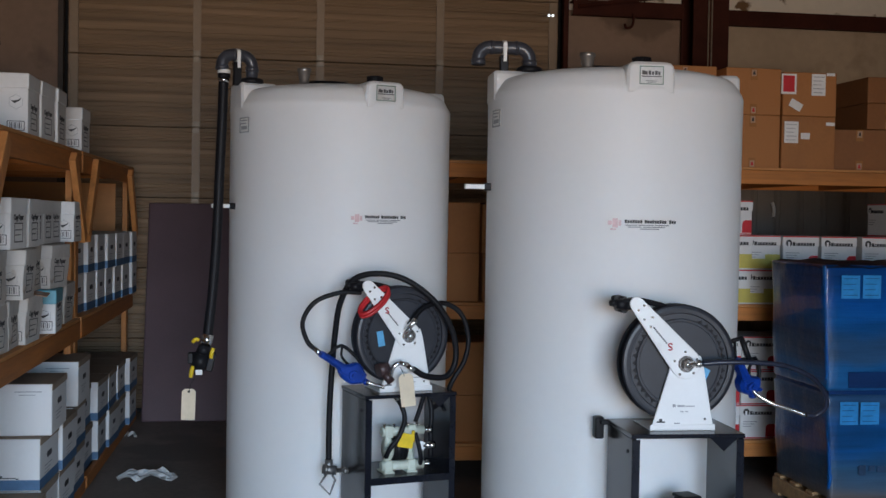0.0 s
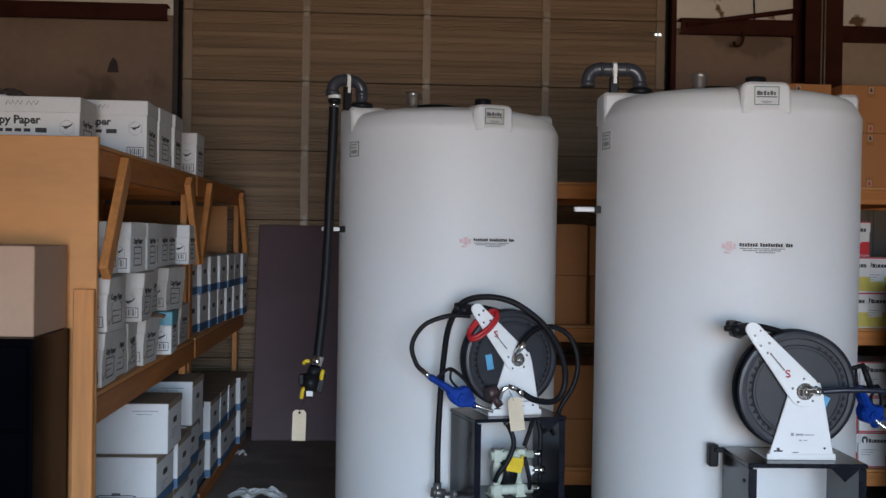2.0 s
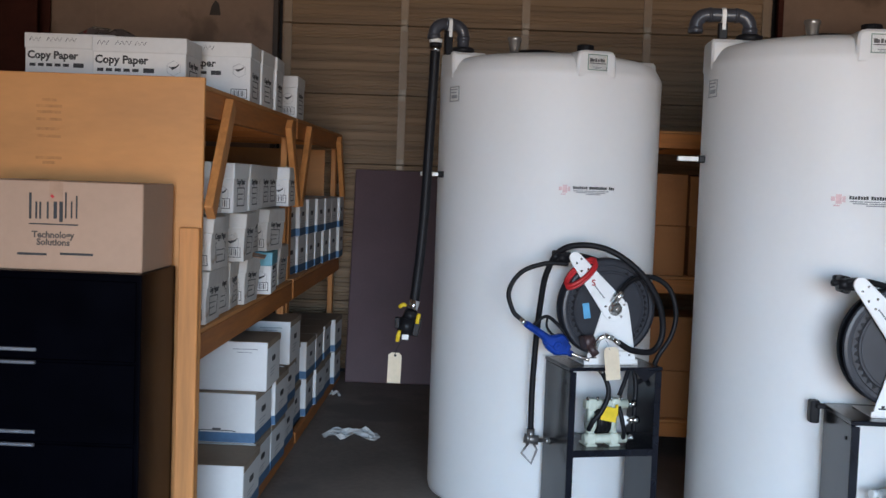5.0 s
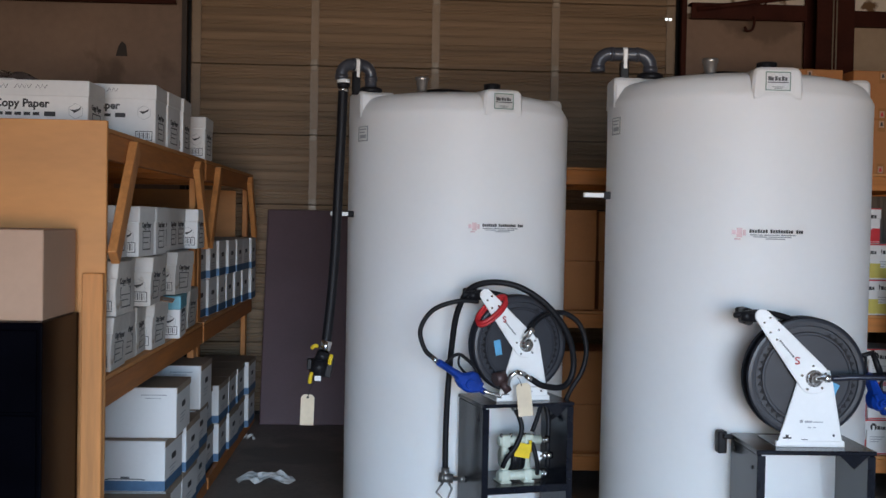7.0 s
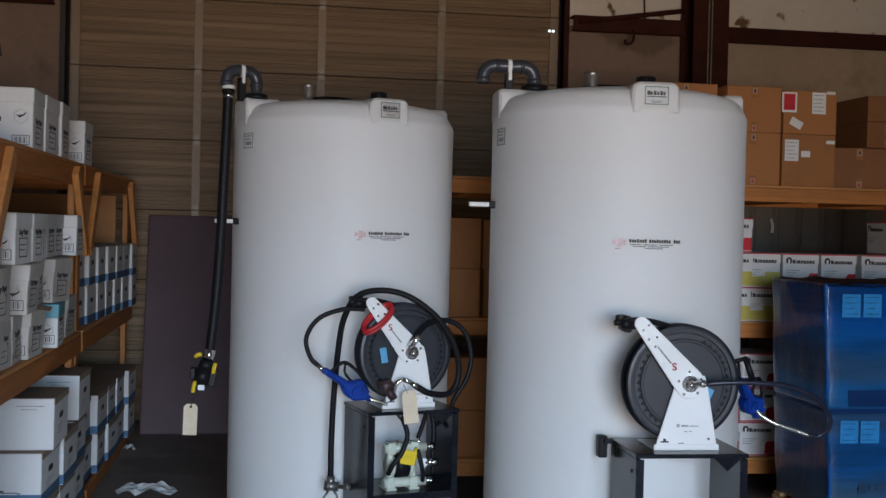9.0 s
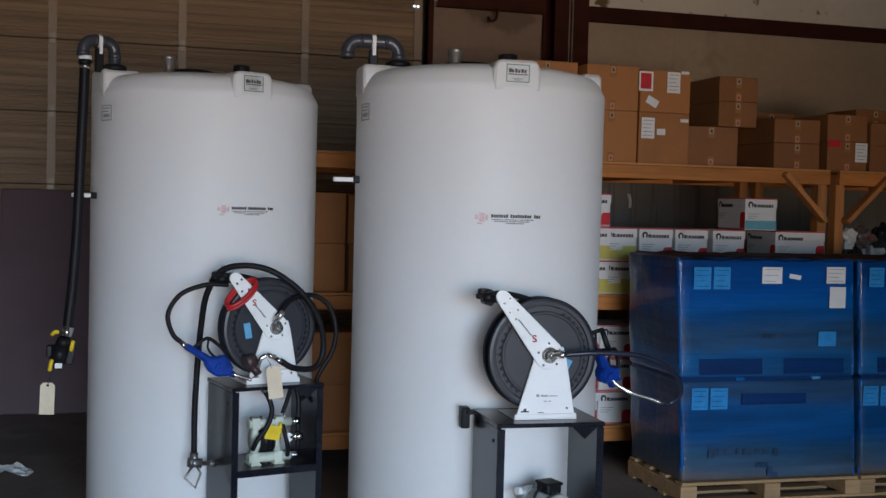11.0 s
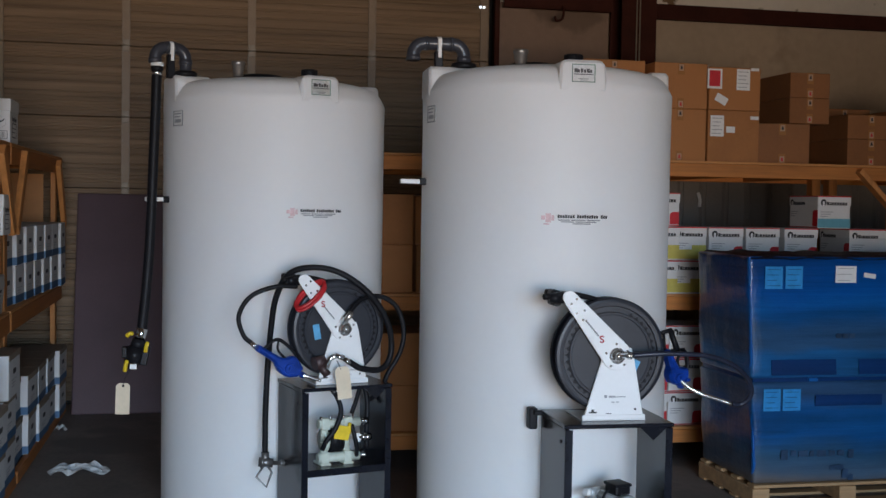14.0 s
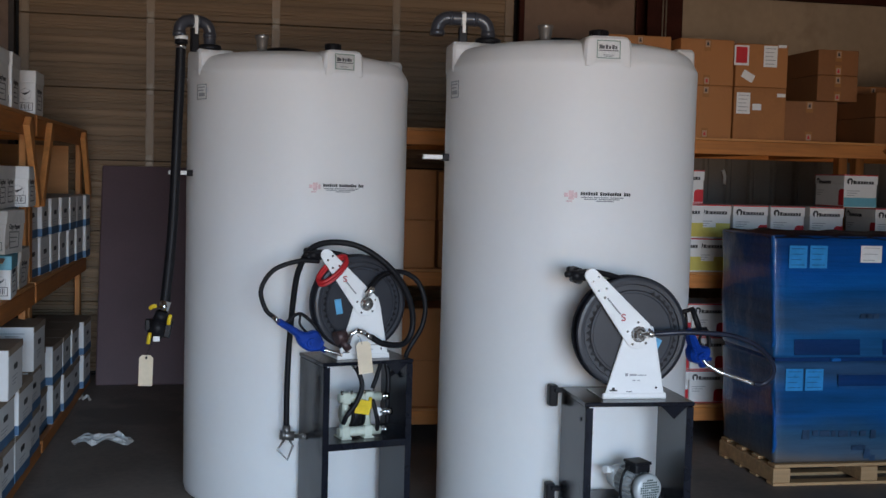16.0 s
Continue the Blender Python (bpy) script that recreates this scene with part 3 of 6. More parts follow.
def rack_right():
    yf, yb = 7.44, 8.66
    for x0, x1 in ((0.06, 2.455), (2.50, 4.945), (5.02, 7.46)):
        r = thing("timber_rack", "rough timber storage rack with three decks of cartons", "rack", pose(0, 0, 0), "timber racks")
        for x in (x0, x1 - 0.075):
            for y in (yf + 0.001, yb - 0.09):
                p = B()
                box(p, x, x + 0.075, y, y + 0.09, FLOOR, 2.04, 0.003)
                part("post", p, M_WOODZ, r)
        for z in (0.11, 1.035, 1.96):
            for y in (yf - 0.038, yb):
                p = B()
                box(p, x0 + 0.001, x1 - 0.001, y, y + 0.038, z, z + 0.092, 0.003)
                part("beam", p, M_WOODX, r)
            p = B()
            box(p, x0 + 0.001, x1 - 0.001, yf - 0.036, yb + 0.03, z + 0.094, z + 0.11, 0.002)
            part("deck", p, M_PLY, r)
            for k in range(3):
                p = B()
                xx = x0 + 0.5 + k * 0.65
                box(p, xx, xx + 0.038, yf + 0.002, yb - 0.002, z + 0.005, z + 0.09)
                part("joist", p, M_WOODY, r)
        for s, x in ((1, x0), (-1, x1)):
            p = B()
            a, b = Vector((x + s * 0.05, 0, 1.69)), Vector((x + s * 0.40, 0, 2.03))
            d = b - a
            m = Matrix.Translation((a + b) / 2) @ d.to_track_quat("Z", "Y").to_matrix().to_4x4()
            box(p, -0.04, 0.04, -0.018, 0.018, -d.length / 2, d.length / 2, 0.003, 1, m)
            bmesh.ops.transform(p, matrix=Matrix.Translation((0, yf - 0.058, 0)), verts=p.verts[:])
            part("brace", p, M_WOODZ, r)


rack_left()
rack_right()

# ---- tanks and their gear ----


def partw(name, bm, material, parent, label=""):
    """As part(), from a bmesh in world coordinates."""
    bm.transform(wmat(parent).inverted())
    return part(name, bm, material, parent, label)


def patch(bm, r, a0, a1, z0, z1, t=0.0012, n=6):
    """A thin patch bent round an upright axis; angles in degrees from -y towards +x."""
    rows = []
    for rr in (r, r + t):
        for z in (z0, z1):
            rows.append([bm.verts.new((rr * math.sin(radians(a0 + (a1 - a0) * k / n)), -rr * math.cos(radians(a0 + (a1 - a0) * k / n)), z)) for k in range(n + 1)])
    i0, i1, o0, o1 = rows
    for k in range(n):
        bm.faces.new((o0[k], o0[k + 1], o1[k + 1], o1[k]))
        bm.faces.new((i0[k + 1], i0[k], i1[k], i1[k + 1]))
        bm.faces.new((i0[k], i0[k + 1], o0[k + 1], o0[k]))
        bm.faces.new((i1[k + 1], i1[k], o1[k], o1[k + 1]))
    bm.faces.new((i0[0], o0[0], o1[0], i1[0]))
    bm.faces.new((o0[n], i0[n], i1[n], o1[n]))
    return bm


def storage_tank():
    """A tall moulded tank, its maker's plate towards -y."""
    t = thing("storage_tank", "tall white moulded polyethylene storage tank on the floor", "tank", None, "storage tanks")
    R = 0.61
    b = B()
    lathe(b, [(0.0, FLOOR), (0.585, FLOOR), (0.603, FLOOR + 0.012), (R, 0.012), (R + 0.002, 0.5), (R, 1.2), (R + 0.001, 1.8), (R + 0.001, 2.15), (R + 0.003, 2.262), (R + 0.002, 2.277), (0.606, 2.290),
              (0.597, 2.306), (0.584, 2.328), (0.570, 2.346), (0.552, 2.358), (0.52, 2.369), (0.47, 2.380), (0.38, 2.393), (0.27, 2.404), (0.15, 2.412), (0.06, 2.415), (0.0, 2.416)], 96)
    part("shell", b, M_TANK, t)
    for k in range(4):
        b = B()
        e = (0.0, 0.022, 0.012, 0.010)[k]
        prof = [(-0.112, 2.245), (0.112, 2.245), (0.106, 2.36 + e), (0.098, 2.380 + e), (0.078, 2.388 + e), (-0.078, 2.388 + e), (-0.098, 2.380 + e), (-0.106, 2.36 + e)]
        prism(b, prof, (0.22, 0.095, 0.22, 0.20)[k], pose(0, -0.609 if k in (0, 3) else -0.600, 0), 0.012)
        bmesh.ops.transform(b, matrix=pose(0, 0, 0, 0, 0, 90 * k), verts=b.verts[:])
        part("lifting_lug", b, M_TANK, t)
    pl = B()
    box(pl, -0.054, 0.054, -0.609, -0.6045, 2.288, 2.368, 0.0015)
    plate = part("maker_plate", pl, M_LABEL, t, "white label with a green and black edge")
    e = B()
    for x0, x1, z0, z1 in ((-0.054, 0.054, 2.364, 2.368), (-0.054, 0.054, 2.288, 2.292), (-0.054, -0.050, 2.292, 2.364), (0.050, 0.054, 2.292, 2.364)):
        flat(e, x0, x1, z0, z1, -0.6092)
    part("border", e, mat("green_ink", (0.16, 0.24, 0.19), 0.5), plate)
    e = B()
    for k, w in enumerate((0.014, 0.010, 0.011, 0.010, 0.012, 0.009)):
        flat(e, -0.043 + 0.0145 * k, -0.043 + 0.0145 * k + w, 2.330, 2.348 - 0.004 * (k % 2), -0.6092)
    flat(e, -0.045, 0.045, 2.321, 2.325, -0.6092)
    part("mark", e, M_PRINT, plate)
    e = B()
    flat(e, -0.025, 0.025, 2.302, 2.305, -0.6092)
    flat(e, -0.018, 0.018, 2.296, 2.299, -0.6092)
    part("small_print", e, M_GREYINK, plate)
    # capacity sticker near the shoulder
    s = B()
    patch(s, R + 0.001, -83.0, -73.6, 2.125, 2.205)
    st = part("sticker", s, mat("grey_label", (0.72, 0.72, 0.70), 0.5, var=0.05), t, "small grey printed sticker")
    s = B()
    for a0, a1, z0, z1 in ((-83, -82.2, 2.125, 2.205), (-74.4, -73.6, 2.125, 2.205), (-82.2, -74.4, 2.200, 2.205), (-82.2, -74.4, 2.125, 2.130), (-81.5, -75.5, 2.186, 2.192), (-81.5, -76.5, 2.170, 2.176), (-81, -75.5, 2.142, 2.160)):
        patch(s, R + 0.0024, a0, a1, z0, z1, n=3)
    part("print", s, mat("slate_ink", (0.30, 0.31, 0.32), 0.6), st)
    # dealer's decal: a faded red emblem and lines of print
    s = B()
    for a0, a1, z0, z1 in ((-16.6, -15.0, 1.676, 1.694), (-14.8, -12.6, 1.664, 1.704), (-12.4, -11.2, 1.672, 1.696), (-15.6, -13.2, 1.654, 1.660)):
        patch(s, R + 0.0014, a0, a1, z0, z1, n=3)
    d = part("decal", s, M_LOGOR, t, "clear decal with a faded red emblem and dark print")
    s = B()
    for a0, count in ((-9.8, 7), (-1.6, 9), (9.0, 3)):
        for k in range(count):
            patch(s, R + 0.0014, a0 + 1.05 * k, a0 + 1.05 * k + 0.82, 1.684, 1.697 if k % 3 else 1.699, n=1)
    part("bold_print", s, M_INK, d)
    s = B()
    for k, (a0, a1, z) in enumerate(((-9.6, -4.6, 1.673), (-4.2, 2.2, 1.673), (2.7, 8.8, 1.673), (-8.4, -2.8, 1.665), (-2.2, 7.0, 1.665), (-3.4, 4.4, 1.657))):
        patch(s, R + 0.0014, a0, a1, z, z + 0.0045, n=3)
    part("fine_print", s, M_GREYINK, d)
    # fittings on the dome
    c = B()
    lathe(c, [(0.0, 0.0), (0.026, 0.0), (0.026, 0.02), (0.029, 0.024), (0.033, 0.06), (0.038, 0.064), (0.038, 0.078), (0.034, 0.082), (0.0, 0.082)], 24, pose(-0.150, -0.06, 2.415))
    part("vent_cap", c, mat("dull_steel", (0.36, 0.34, 0.32), 0.38, 0.85, var=0.15, scale=14), t, "polished metal vent cap")
    c = B()
    lathe(c, [(0.0, -0.03), (0.12, -0.03), (0.13, 0.0), (0.13, 0.018), (0.115, 0.034), (0.04, 0.038), (0.0, 0.038)], 32, pose(-0.045, 0.10, 2.412))
    part("manway_lid", c, M_BLACK, t, "flat black screw lid")
    c = B()
    lathe(c, [(0.0, 0.0), (0.044, 0.0), (0.044, 0.07), (0.040, 0.08), (0.0, 0.082)], 20, pose(0.10, -0.12, 2.395))
    for k in range(8):
        a = k * math.pi / 4
        cyl(c, (0.10 + 0.043 * math.cos(a), -0.12 + 0.043 * math.sin(a), 2.42), (0.10 + 0.043 * math.cos(a), -0.12 + 0.043 * math.sin(a), 2.472), 0.006, seg=6)
    part("fill_cap", c, M_BLACK, t, "black ribbed fill cap")
    return t


def gooseneck(t, rise=0.0, x0=-0.430, x1=-0.678):
    """Grey plastic fill pipe that bends over the tank's shoulder."""
    y, z = -0.045, 2.510 + rise
    p = B()
    q = 0.056
    path = [(x0, y, 2.38)] + [(x0 - q * (1 - math.cos(a)), y, z - q + q * math.sin(a)) for a in [math.pi / 2 * k / 8 for k in range(9)]]
    path += [(x1 + q * (1 - math.cos(a)), y, z - q + q * math.sin(a)) for a in [math.pi / 2 * (1 - k / 8) for k in range(9)]] + [(x1, y, z - 0.083)]
    tube(p, path, 0.0315, 20, 1, False)
    g = part("fill_pipe", p, M_PVC, t, "grey plastic pipe bent over the shoulder")
    for x, s in ((x0, -1), (x1, 1)):
        p = B()
        cyl(p, (x, y, z - 0.084), (x, y, z - 0.058), 0.0350, seg=20)
        cyl(p, (x + s * 0.056, y, z), (x + s * 0.072, y, z), 0.0345, seg=20)
        part("elbow", p, M_PVC, g)
    p = B()
    cyl(p, (x1, y, z - 0.0865), (x1, y, z - 0.0845), 0.030, seg=20)
    part("bore", p, M_BLACK, g)
    p = B()
    xm = (x0 + x1) / 2
    cyl(p, (xm - 0.010, y, z), (xm + 0.010, y, z), 0.0345, seg=20)
    box(p, xm - 0.008, xm + 0.008, y - 0.037, y - 0.033, z - 0.07, z + 0.02)
    part("strap", p, M_STRAP, g, "white cable tie")
    p = B()
    box(p, xm - 0.02, xm + 0.02, y - 0.018, y + 0.018, 2.38, z - 0.036, 0.004)
    part("support", p, M_BLACK, g)
    p = B()
    lathe(p, [(0.032, 0.0), (0.062, 0.0), (0.062, 0.022), (0.05, 0.03), (0.032, 0.03)], 24, pose(x0, y, 2.392))
    part("bulkhead", p, M_BLACK, g)
    return g


def side_clip(t, a, z, name="hose_clip"):
    """A white flat arm on a black saddle at the tank's side."""
    p = B()
    box(p, -0.125, -0.012, -0.012, 0.012, -0.011, 0.011, 0.003)
    m = pose(0.61 * math.sin(radians(a)), -0.61 * math.cos(radians(a)), z, 0, 0, a + 90)
    bmesh.ops.transform(p, matrix=m, verts=p.verts[:])
    c = part(name, p, M_STRAP, t, "white clip arm")
    p = B()
    box(p, -0.03, 0.012, -0.02, 0.02, -0.017, 0.017, 0.004)
    bmesh.ops.transform(p, matrix=m, verts=p.verts[:])
    part("saddle", p, M_BLACK, c)


TANK_R, TANK_L, GEAR_R = pose(1.655, 5.497, 0, 0, 0, -1.3), pose(0.385, 6.53, 0, 0, 0, 19), pose(1.655, 5.497, 0, 0, 0, -0.6)
tank = storage_tank()
tank.matrix_basis = TANK_R
tank_l = copy_thing(tank, TANK_L)
gooseneck(tank)
gooseneck(tank_l, 0.03, -0.535, -0.700)
for ob in tank_l.children:
    if ob.name.startswith("vent_cap"):
        ob.matrix_basis = pose(-0.095, 0, 0)
    if ob.name.startswith("fill_cap"):
        ob.matrix_basis = pose(0.05, 0, 0)
side_clip(tank, -86, 1.845)
side_clip(tank_l, -90, 1.737)

# suction hose hanging from the far tank's pipe
hose = thing("suction_hose", "thick black ribbed hose hanging from the pipe end", "hose", pose(-0.25, 6.27, 0.8))
p = B()
tube(p, [(-0.252, 6.262, 2.45), (-0.254, 6.262, 2.36), (-0.259, 6.264, 2.18), (-0.268, 6.266, 1.93), (-0.275, 6.266, 1.70), (-0.284, 6.260, 1.48), (-0.298, 6.250, 1.27), (-0.310, 6.240, 1.14), (-0.320, 6.230, 1.038)], 0.0255, 14, 18, True, 0.0018)
partw("hose_run", p, M_RUBBER, hose)
p = B()
cyl(p, (-0.252, 6.262, 2.458), (-0.252, 6.262, 2.438), 0.0345, seg=18)
partw("collar", p, M_STRAP, hose, "white threaded collar")
p = B()
cyl(p, (-0.252, 6.262, 2.4375), (-0.252, 6.262, 2.415), 0.033, seg=8)
partw("collar", p, M_BLACK, hose, "black hexagonal nut")
p = B()
cyl(p, (-0.252, 6.262, 2.4145), (-0.253, 6.262, 2.392), 0.0275, seg=18)
partw("ferrule", p, M_CHROME, hose)
p = B()
a, b = Vector((-0.314, 6.230, 1.056)), Vector((-0.330, 6.230, 0.996))
cyl(p, a, b, 0.029, seg=16)
partw("ferrule", p, M_CHROME, hose)
p = B()
c = Vector((-0.375, 6.220, 0.842))
cyl(p, b, b.lerp(c, 0.3), 0.036, 0.040, seg=16)
cyl(p, b.lerp(c, 0.3), b.lerp(c, 0.8), 0.047, 0.044, seg=16)
cyl(p, b.lerp(c, 0.8), c, 0.034, 0.032, seg=16)
q = b.lerp(c, 0.55)
box(p, -0.018, 0.018, -0.03, 0.03, -0.05, 0.05, 0.005, 1, Matrix.Translation(q + Vector((0.055, 0, 0.0))) @ pose(0, 0, 0, 0, 12, 0))
box(p, -0.014, 0.014, -0.025, 0.025, -0.03, 0.03, 0.005, 1, Matrix.Translation(q + Vector((-0.05, 0, 0.02))))
partw("coupling", p, M_BLACK, hose, "black cam-lock coupling")
for e, f in (((-0.392, 6.190, 1.019), (-0.363, 6.190, 1.031)), ((-0.287, 6.190, 0.983), (-0.298, 6.190, 0.935)), ((-0.390, 6.190, 0.888), (-0.401, 6.190, 0.834))):
    p = B()
    tube(p, [e, Vector(e).lerp(Vector(f), 0.5) + Vector((0, -0.01, 0.008)), f], 0.011, 8, 4)
    partw("lever", p, M_YEL, hose, "yellow locking lever")
p = B()
g0, g1 = Vector((-0.375, 6.180, 0.874)), Vector((-0.340, 6.180, 0.847))
box(p, g0.x, g1.x, 6.17, 6.176, g1.z, g0.z, 0.001)
partw("sticker", p, M_LABEL, hose)
p = B()
t0, t1 = Vector((-0.410, 6.200, 0.770)), Vector((-0.408, 6.200, 0.612))
prism(p, [(-0.036, -0.165), (0.036, -0.165), (0.036, -0.015), (0.022, 0.0), (-0.022, 0.0), (-0.036, -0.015)], 0.0015, Matrix.Translation(t0) @ pose(0, 0, 0, 0, 1.5, 0))
tg = partw("tag", p, M_TAG, hose, "buff paper tag")
p = B()
tube(p, [t0 + Vector((0, 0, -0.012)), t0 + Vector((0.012, 0, 0.03)), Vector((-0.373, 6.200, 0.845))], 0.0012, 5, 4)
cyl(p, t0 + Vector((0, -0.001, -0.014)), t0 + Vector((0, -0.003, -0.014)), 0.007, seg=10)
partw("tie", p, M_BLACK, hose)


def gear_cabinet(m, shelf):
    """An open black stand bolted in front of a tank; local coordinates of the tank."""
    c = thing("equipment_stand", "glossy black sheet steel open stand bolted to the tank", "stand", m, "equipment stands")
    x0, x1, y0, y1, zt = -0.18, 0.29, -1.0, -0.640, 0.836
    for x in (x0, x1 - 0.02):
        p = B()
        box(p, x, x + 0.02, y0, y1, FLOOR, zt - 0.02, 0.003)
        s = part("side_panel", p, M_CAB, c)
        for z in (0.15, zt - 0.08):
            p = B()
            cyl(p, (x - 0.004 if x < 0 else x + 0.024, y0 + 0.06, z), (x + 0.002 if x < 0 else x + 0.018, y0 + 0.06, z), 0.008, seg=8)
            part("bolt", p, M_BLACK, s)
    for x in (x0 + 0.0, x1 - 0.032):
        p = B()
        box(p, x, x + 0.032, y0 - 0.004, y0, FLOOR, zt - 0.022, 0.001)
        part("front_flange", p, M_CAB, c)
    p = B()
    box(p, x0 - 0.004, x1 + 0.004, y0 - 0.006, y1 + 0.004, zt - 0.018, zt, 0.004, 2)
    part("top_plate", p, M_CAB, c)
    p = B()
    box(p, x0 + 0.021, x1 - 0.021, y0 - 0.003, y1, shelf - 0.035, shelf, 0.003)
    part("shelf", p, M_CAB, c)
    p = B()
    box(p, x0 + 0.021, x1 - 0.021, y0 - 0.003, y1, FLOOR, FLOOR + 0.022, 0.003)
    part("bottom_plate", p, M_CAB, c)
    p = B()
    prism(p, [(0.15, zt - 0.02), (0.27, zt - 0.02), (0.21, zt - 0.075)], 0.004, pose(0, y0 + 0.012, 0))
    part("gusset", p, M_CAB, c)
    for z in (0.80, 0.36) if shelf < 0.4 else ():
        p = B()
        box(p, x0 - 0.058, x0 - 0.018, -0.655, -0.60, z - 0.05, z + 0.045, 0.008, 2)
        box(p, x0 - 0.04, x0, -0.672, -0.645, z + 0.015, z + 0.035, 0.004)
        part("clamp", p, M_BLACK, c, "black plastic tank clamp")
    return c


def hose_reel(m):
    """A white-framed spring hose reel with two dark flanges."""
    r = thing("hose_reel", "white steel hose reel with dark grey discs on the stand", "hose reel", m, "hose reels")
    hx, hz = 0.060, 1.112
    p = B()
    box(p, -0.085, 0.195, -0.93, -0.70, 0.8365, 0.842, 0.002)
    part("base_plate", p, M_REELW, r)
    for y, nm in ((-0.922, "front_stand"),):
        p = B()
        prism(p, [(-0.078, 0.842), (0.190, 0.842), (0.142, 1.10), (0.128, 1.145), (0.0, 1.10), (-0.012, 1.06)], 0.010, pose(0, y, 0), 0.003)
        s = part(nm, p, M_REELW, r)
        if y < -0.9:
            p = B()
            box(p, -0.083, 0.195, -0.926, -0.910, 0.842, 0.860, 0.002)
            part("foot", p, M_REELW, s)
            p = B()
            for k, (a, w) in enumerate(((0.012, 0.012), (0.032, 0.030), (0.066, 0.040))):
                flat(p, a, a + w, 0.932 + 0.001 * k, 0.944 - 0.003 * k, -0.9225)
            flat(p, 0.045, 0.058, 0.912, 0.916, -0.9225)
            flat(p, 0.066, 0.078, 0.912, 0.916, -0.9225)
            part("print", p, M_GREYINK, s)
            p = B()
            flat(p, -0.055, -0.020, 0.868, 0.874, -0.9225)
            flat(p, -0.044, -0.032, 0.874, 0.884, -0.9225)
            part("mark", p, M_INK, s)
            p = B()
            flat(p, 0.02, 0.045, 0.864, 0.867, -0.9225)
            part("mark", p, M_INK, s)
            p = B()
            cyl(p, (0.150, -0.9225, 0.883), (0.150, -0.925, 0.883), 0.005, seg=8)
            part("bolt", p, M_INK, s)
    # swinging arm from the hub up to the hose guide
    tip = (-0.165, 1.372)
    d = Vector((tip[0] - hx, 0, tip[1] - hz)).normalized()
    nrm = Vector((-d.z, 0, d.x))
    pts = []
    for k in range(9):
        a = math.pi * (0.5 + k / 8)
        v = Vector((hx, 0, hz)) + 0.064 * (math.cos(a) * d + math.sin(a) * nrm)
        pts.append((v.x, v.z))
    for k in range(7):
        a = -math.pi / 2 + math.pi * k / 6
        v = Vector((tip[0], 0, tip[1])) - 0.02 * d + 0.030 * (math.cos(a) * d + math.sin(a) * nrm)
        pts.append((v.x, v.z))
    for y, nm in ((-0.934, "front_arm"),):
        p = B()
        prism(p, pts, 0.010, pose(0, y, 0), 0.0025)
        arm = part(nm, p, M_REELW, r)
        if y < -0.9:
            p = B()
            cyl(p, (0, 0, 0), (0, -0.004, 0), 0.0055, seg=8)
            rivet = mesh_of("rivet", p, M_CHROME)
            spots = [d * u + nrm * v for u, v in ((0.30, 0.012), (0.30, -0.018), (0.255, 0.018), (0.24, -0.014), (0.215, 0.016))]
            spots += [Vector((0.050 * math.cos(q), 0, 0.050 * math.sin(q))) for q in [k * 2 * math.pi / 5 + 0.4 for k in range(5)]]
            for q in spots:
                o = new("rivet", rivet)
                o.parent, o.matrix_basis = arm, Matrix.Translation(Vector((hx, -0.934, hz)) + q)
            mm = Matrix.Translation((hx, -0.9345, hz)) @ Matrix(((d.x, 0, nrm.x, 0), (0, 1, 0, 0), (d.z, 0, nrm.z, 0), (0, 0, 0, 1)))
            p = B()
            for k in range(9):
                flat(p, 0.118 + 0.010 * k, 0.1255 + 0.010 * k, 0.005, 0.0115, 0, 0.001, mm)
            part("print", p, M_PRINT, arm)
            p = B()
            at = Vector((hx, -0.9355, hz)) + 0.098 * d + 0.006 * nrm
            tube(p, [at + Vector((u, 0, v)) for u, v in ((0.008, 0.009), (0.0015, 0.013), (-0.0075, 0.010), (-0.005, 0.003), (0.005, -0.003), (0.0075, -0.010), (-0.0005, -0.013), (-0.008, -0.010))], 0.0030, 6, 4)
            part("emblem", p, M_RED, arm, "small red curved emblem")
    # flanges: rolled rim, step, pressed ring
    prof = [(0.0, 0.0), (0.150, 0.0), (0.153, -0.003), (0.160, -0.003), (0.163, 0.004), (0.182, 0.004), (0.185, -0.003), (0.199, -0.004), (0.209, -0.001), (0.2145, 0.007), (0.211, 0.016), (0.20, 0.012), (0.0, 0.012)]
    dx, dz = hx - 0.016, hz - 0.002
    for y, s, nm in ((-0.900, 1, "front_flange"), (-0.815, -1, "rear_flange")):
        p = B()
        lathe(p, [(a * 1.135, b * s) for a, b in prof], 72, Matrix.Translation((dx, y, dz)) @ pose(0, 0, 0, -90))
        bmesh.ops.recalc_face_normals(p, faces=p.faces[:])
        for q in p.faces:
            q.smooth = abs(q.normal.y) < 0.9 and q.calc_center_median().z > 9
        f = part(nm, p, M_REELD, r, "dark grey pressed disc with a rolled rim")
        if s > 0:
            p = B()
            prism(p, [(-0.010, -0.013), (0.007, 0.0), (-0.010, 0.013)], 0.006)
            tooth = mesh_of("ratchet_tooth", p, M_BLACK)
            for k in range(40):
                a = 2 * math.pi * k / 40
                if not -0.5 < math.cos(a) < 0.35:
                    o = new("ratchet_tooth", tooth)
                    o.parent = f
                    o.matrix_basis = Matrix.Translation((dx, -0.900, dz)) @ pose(0, 0, 0, 0, -math.degrees(a), 0) @ pose(0.194, 0, 0)
            p = B()
            mm = Matrix.Translation((dx, -0.8995, dz))
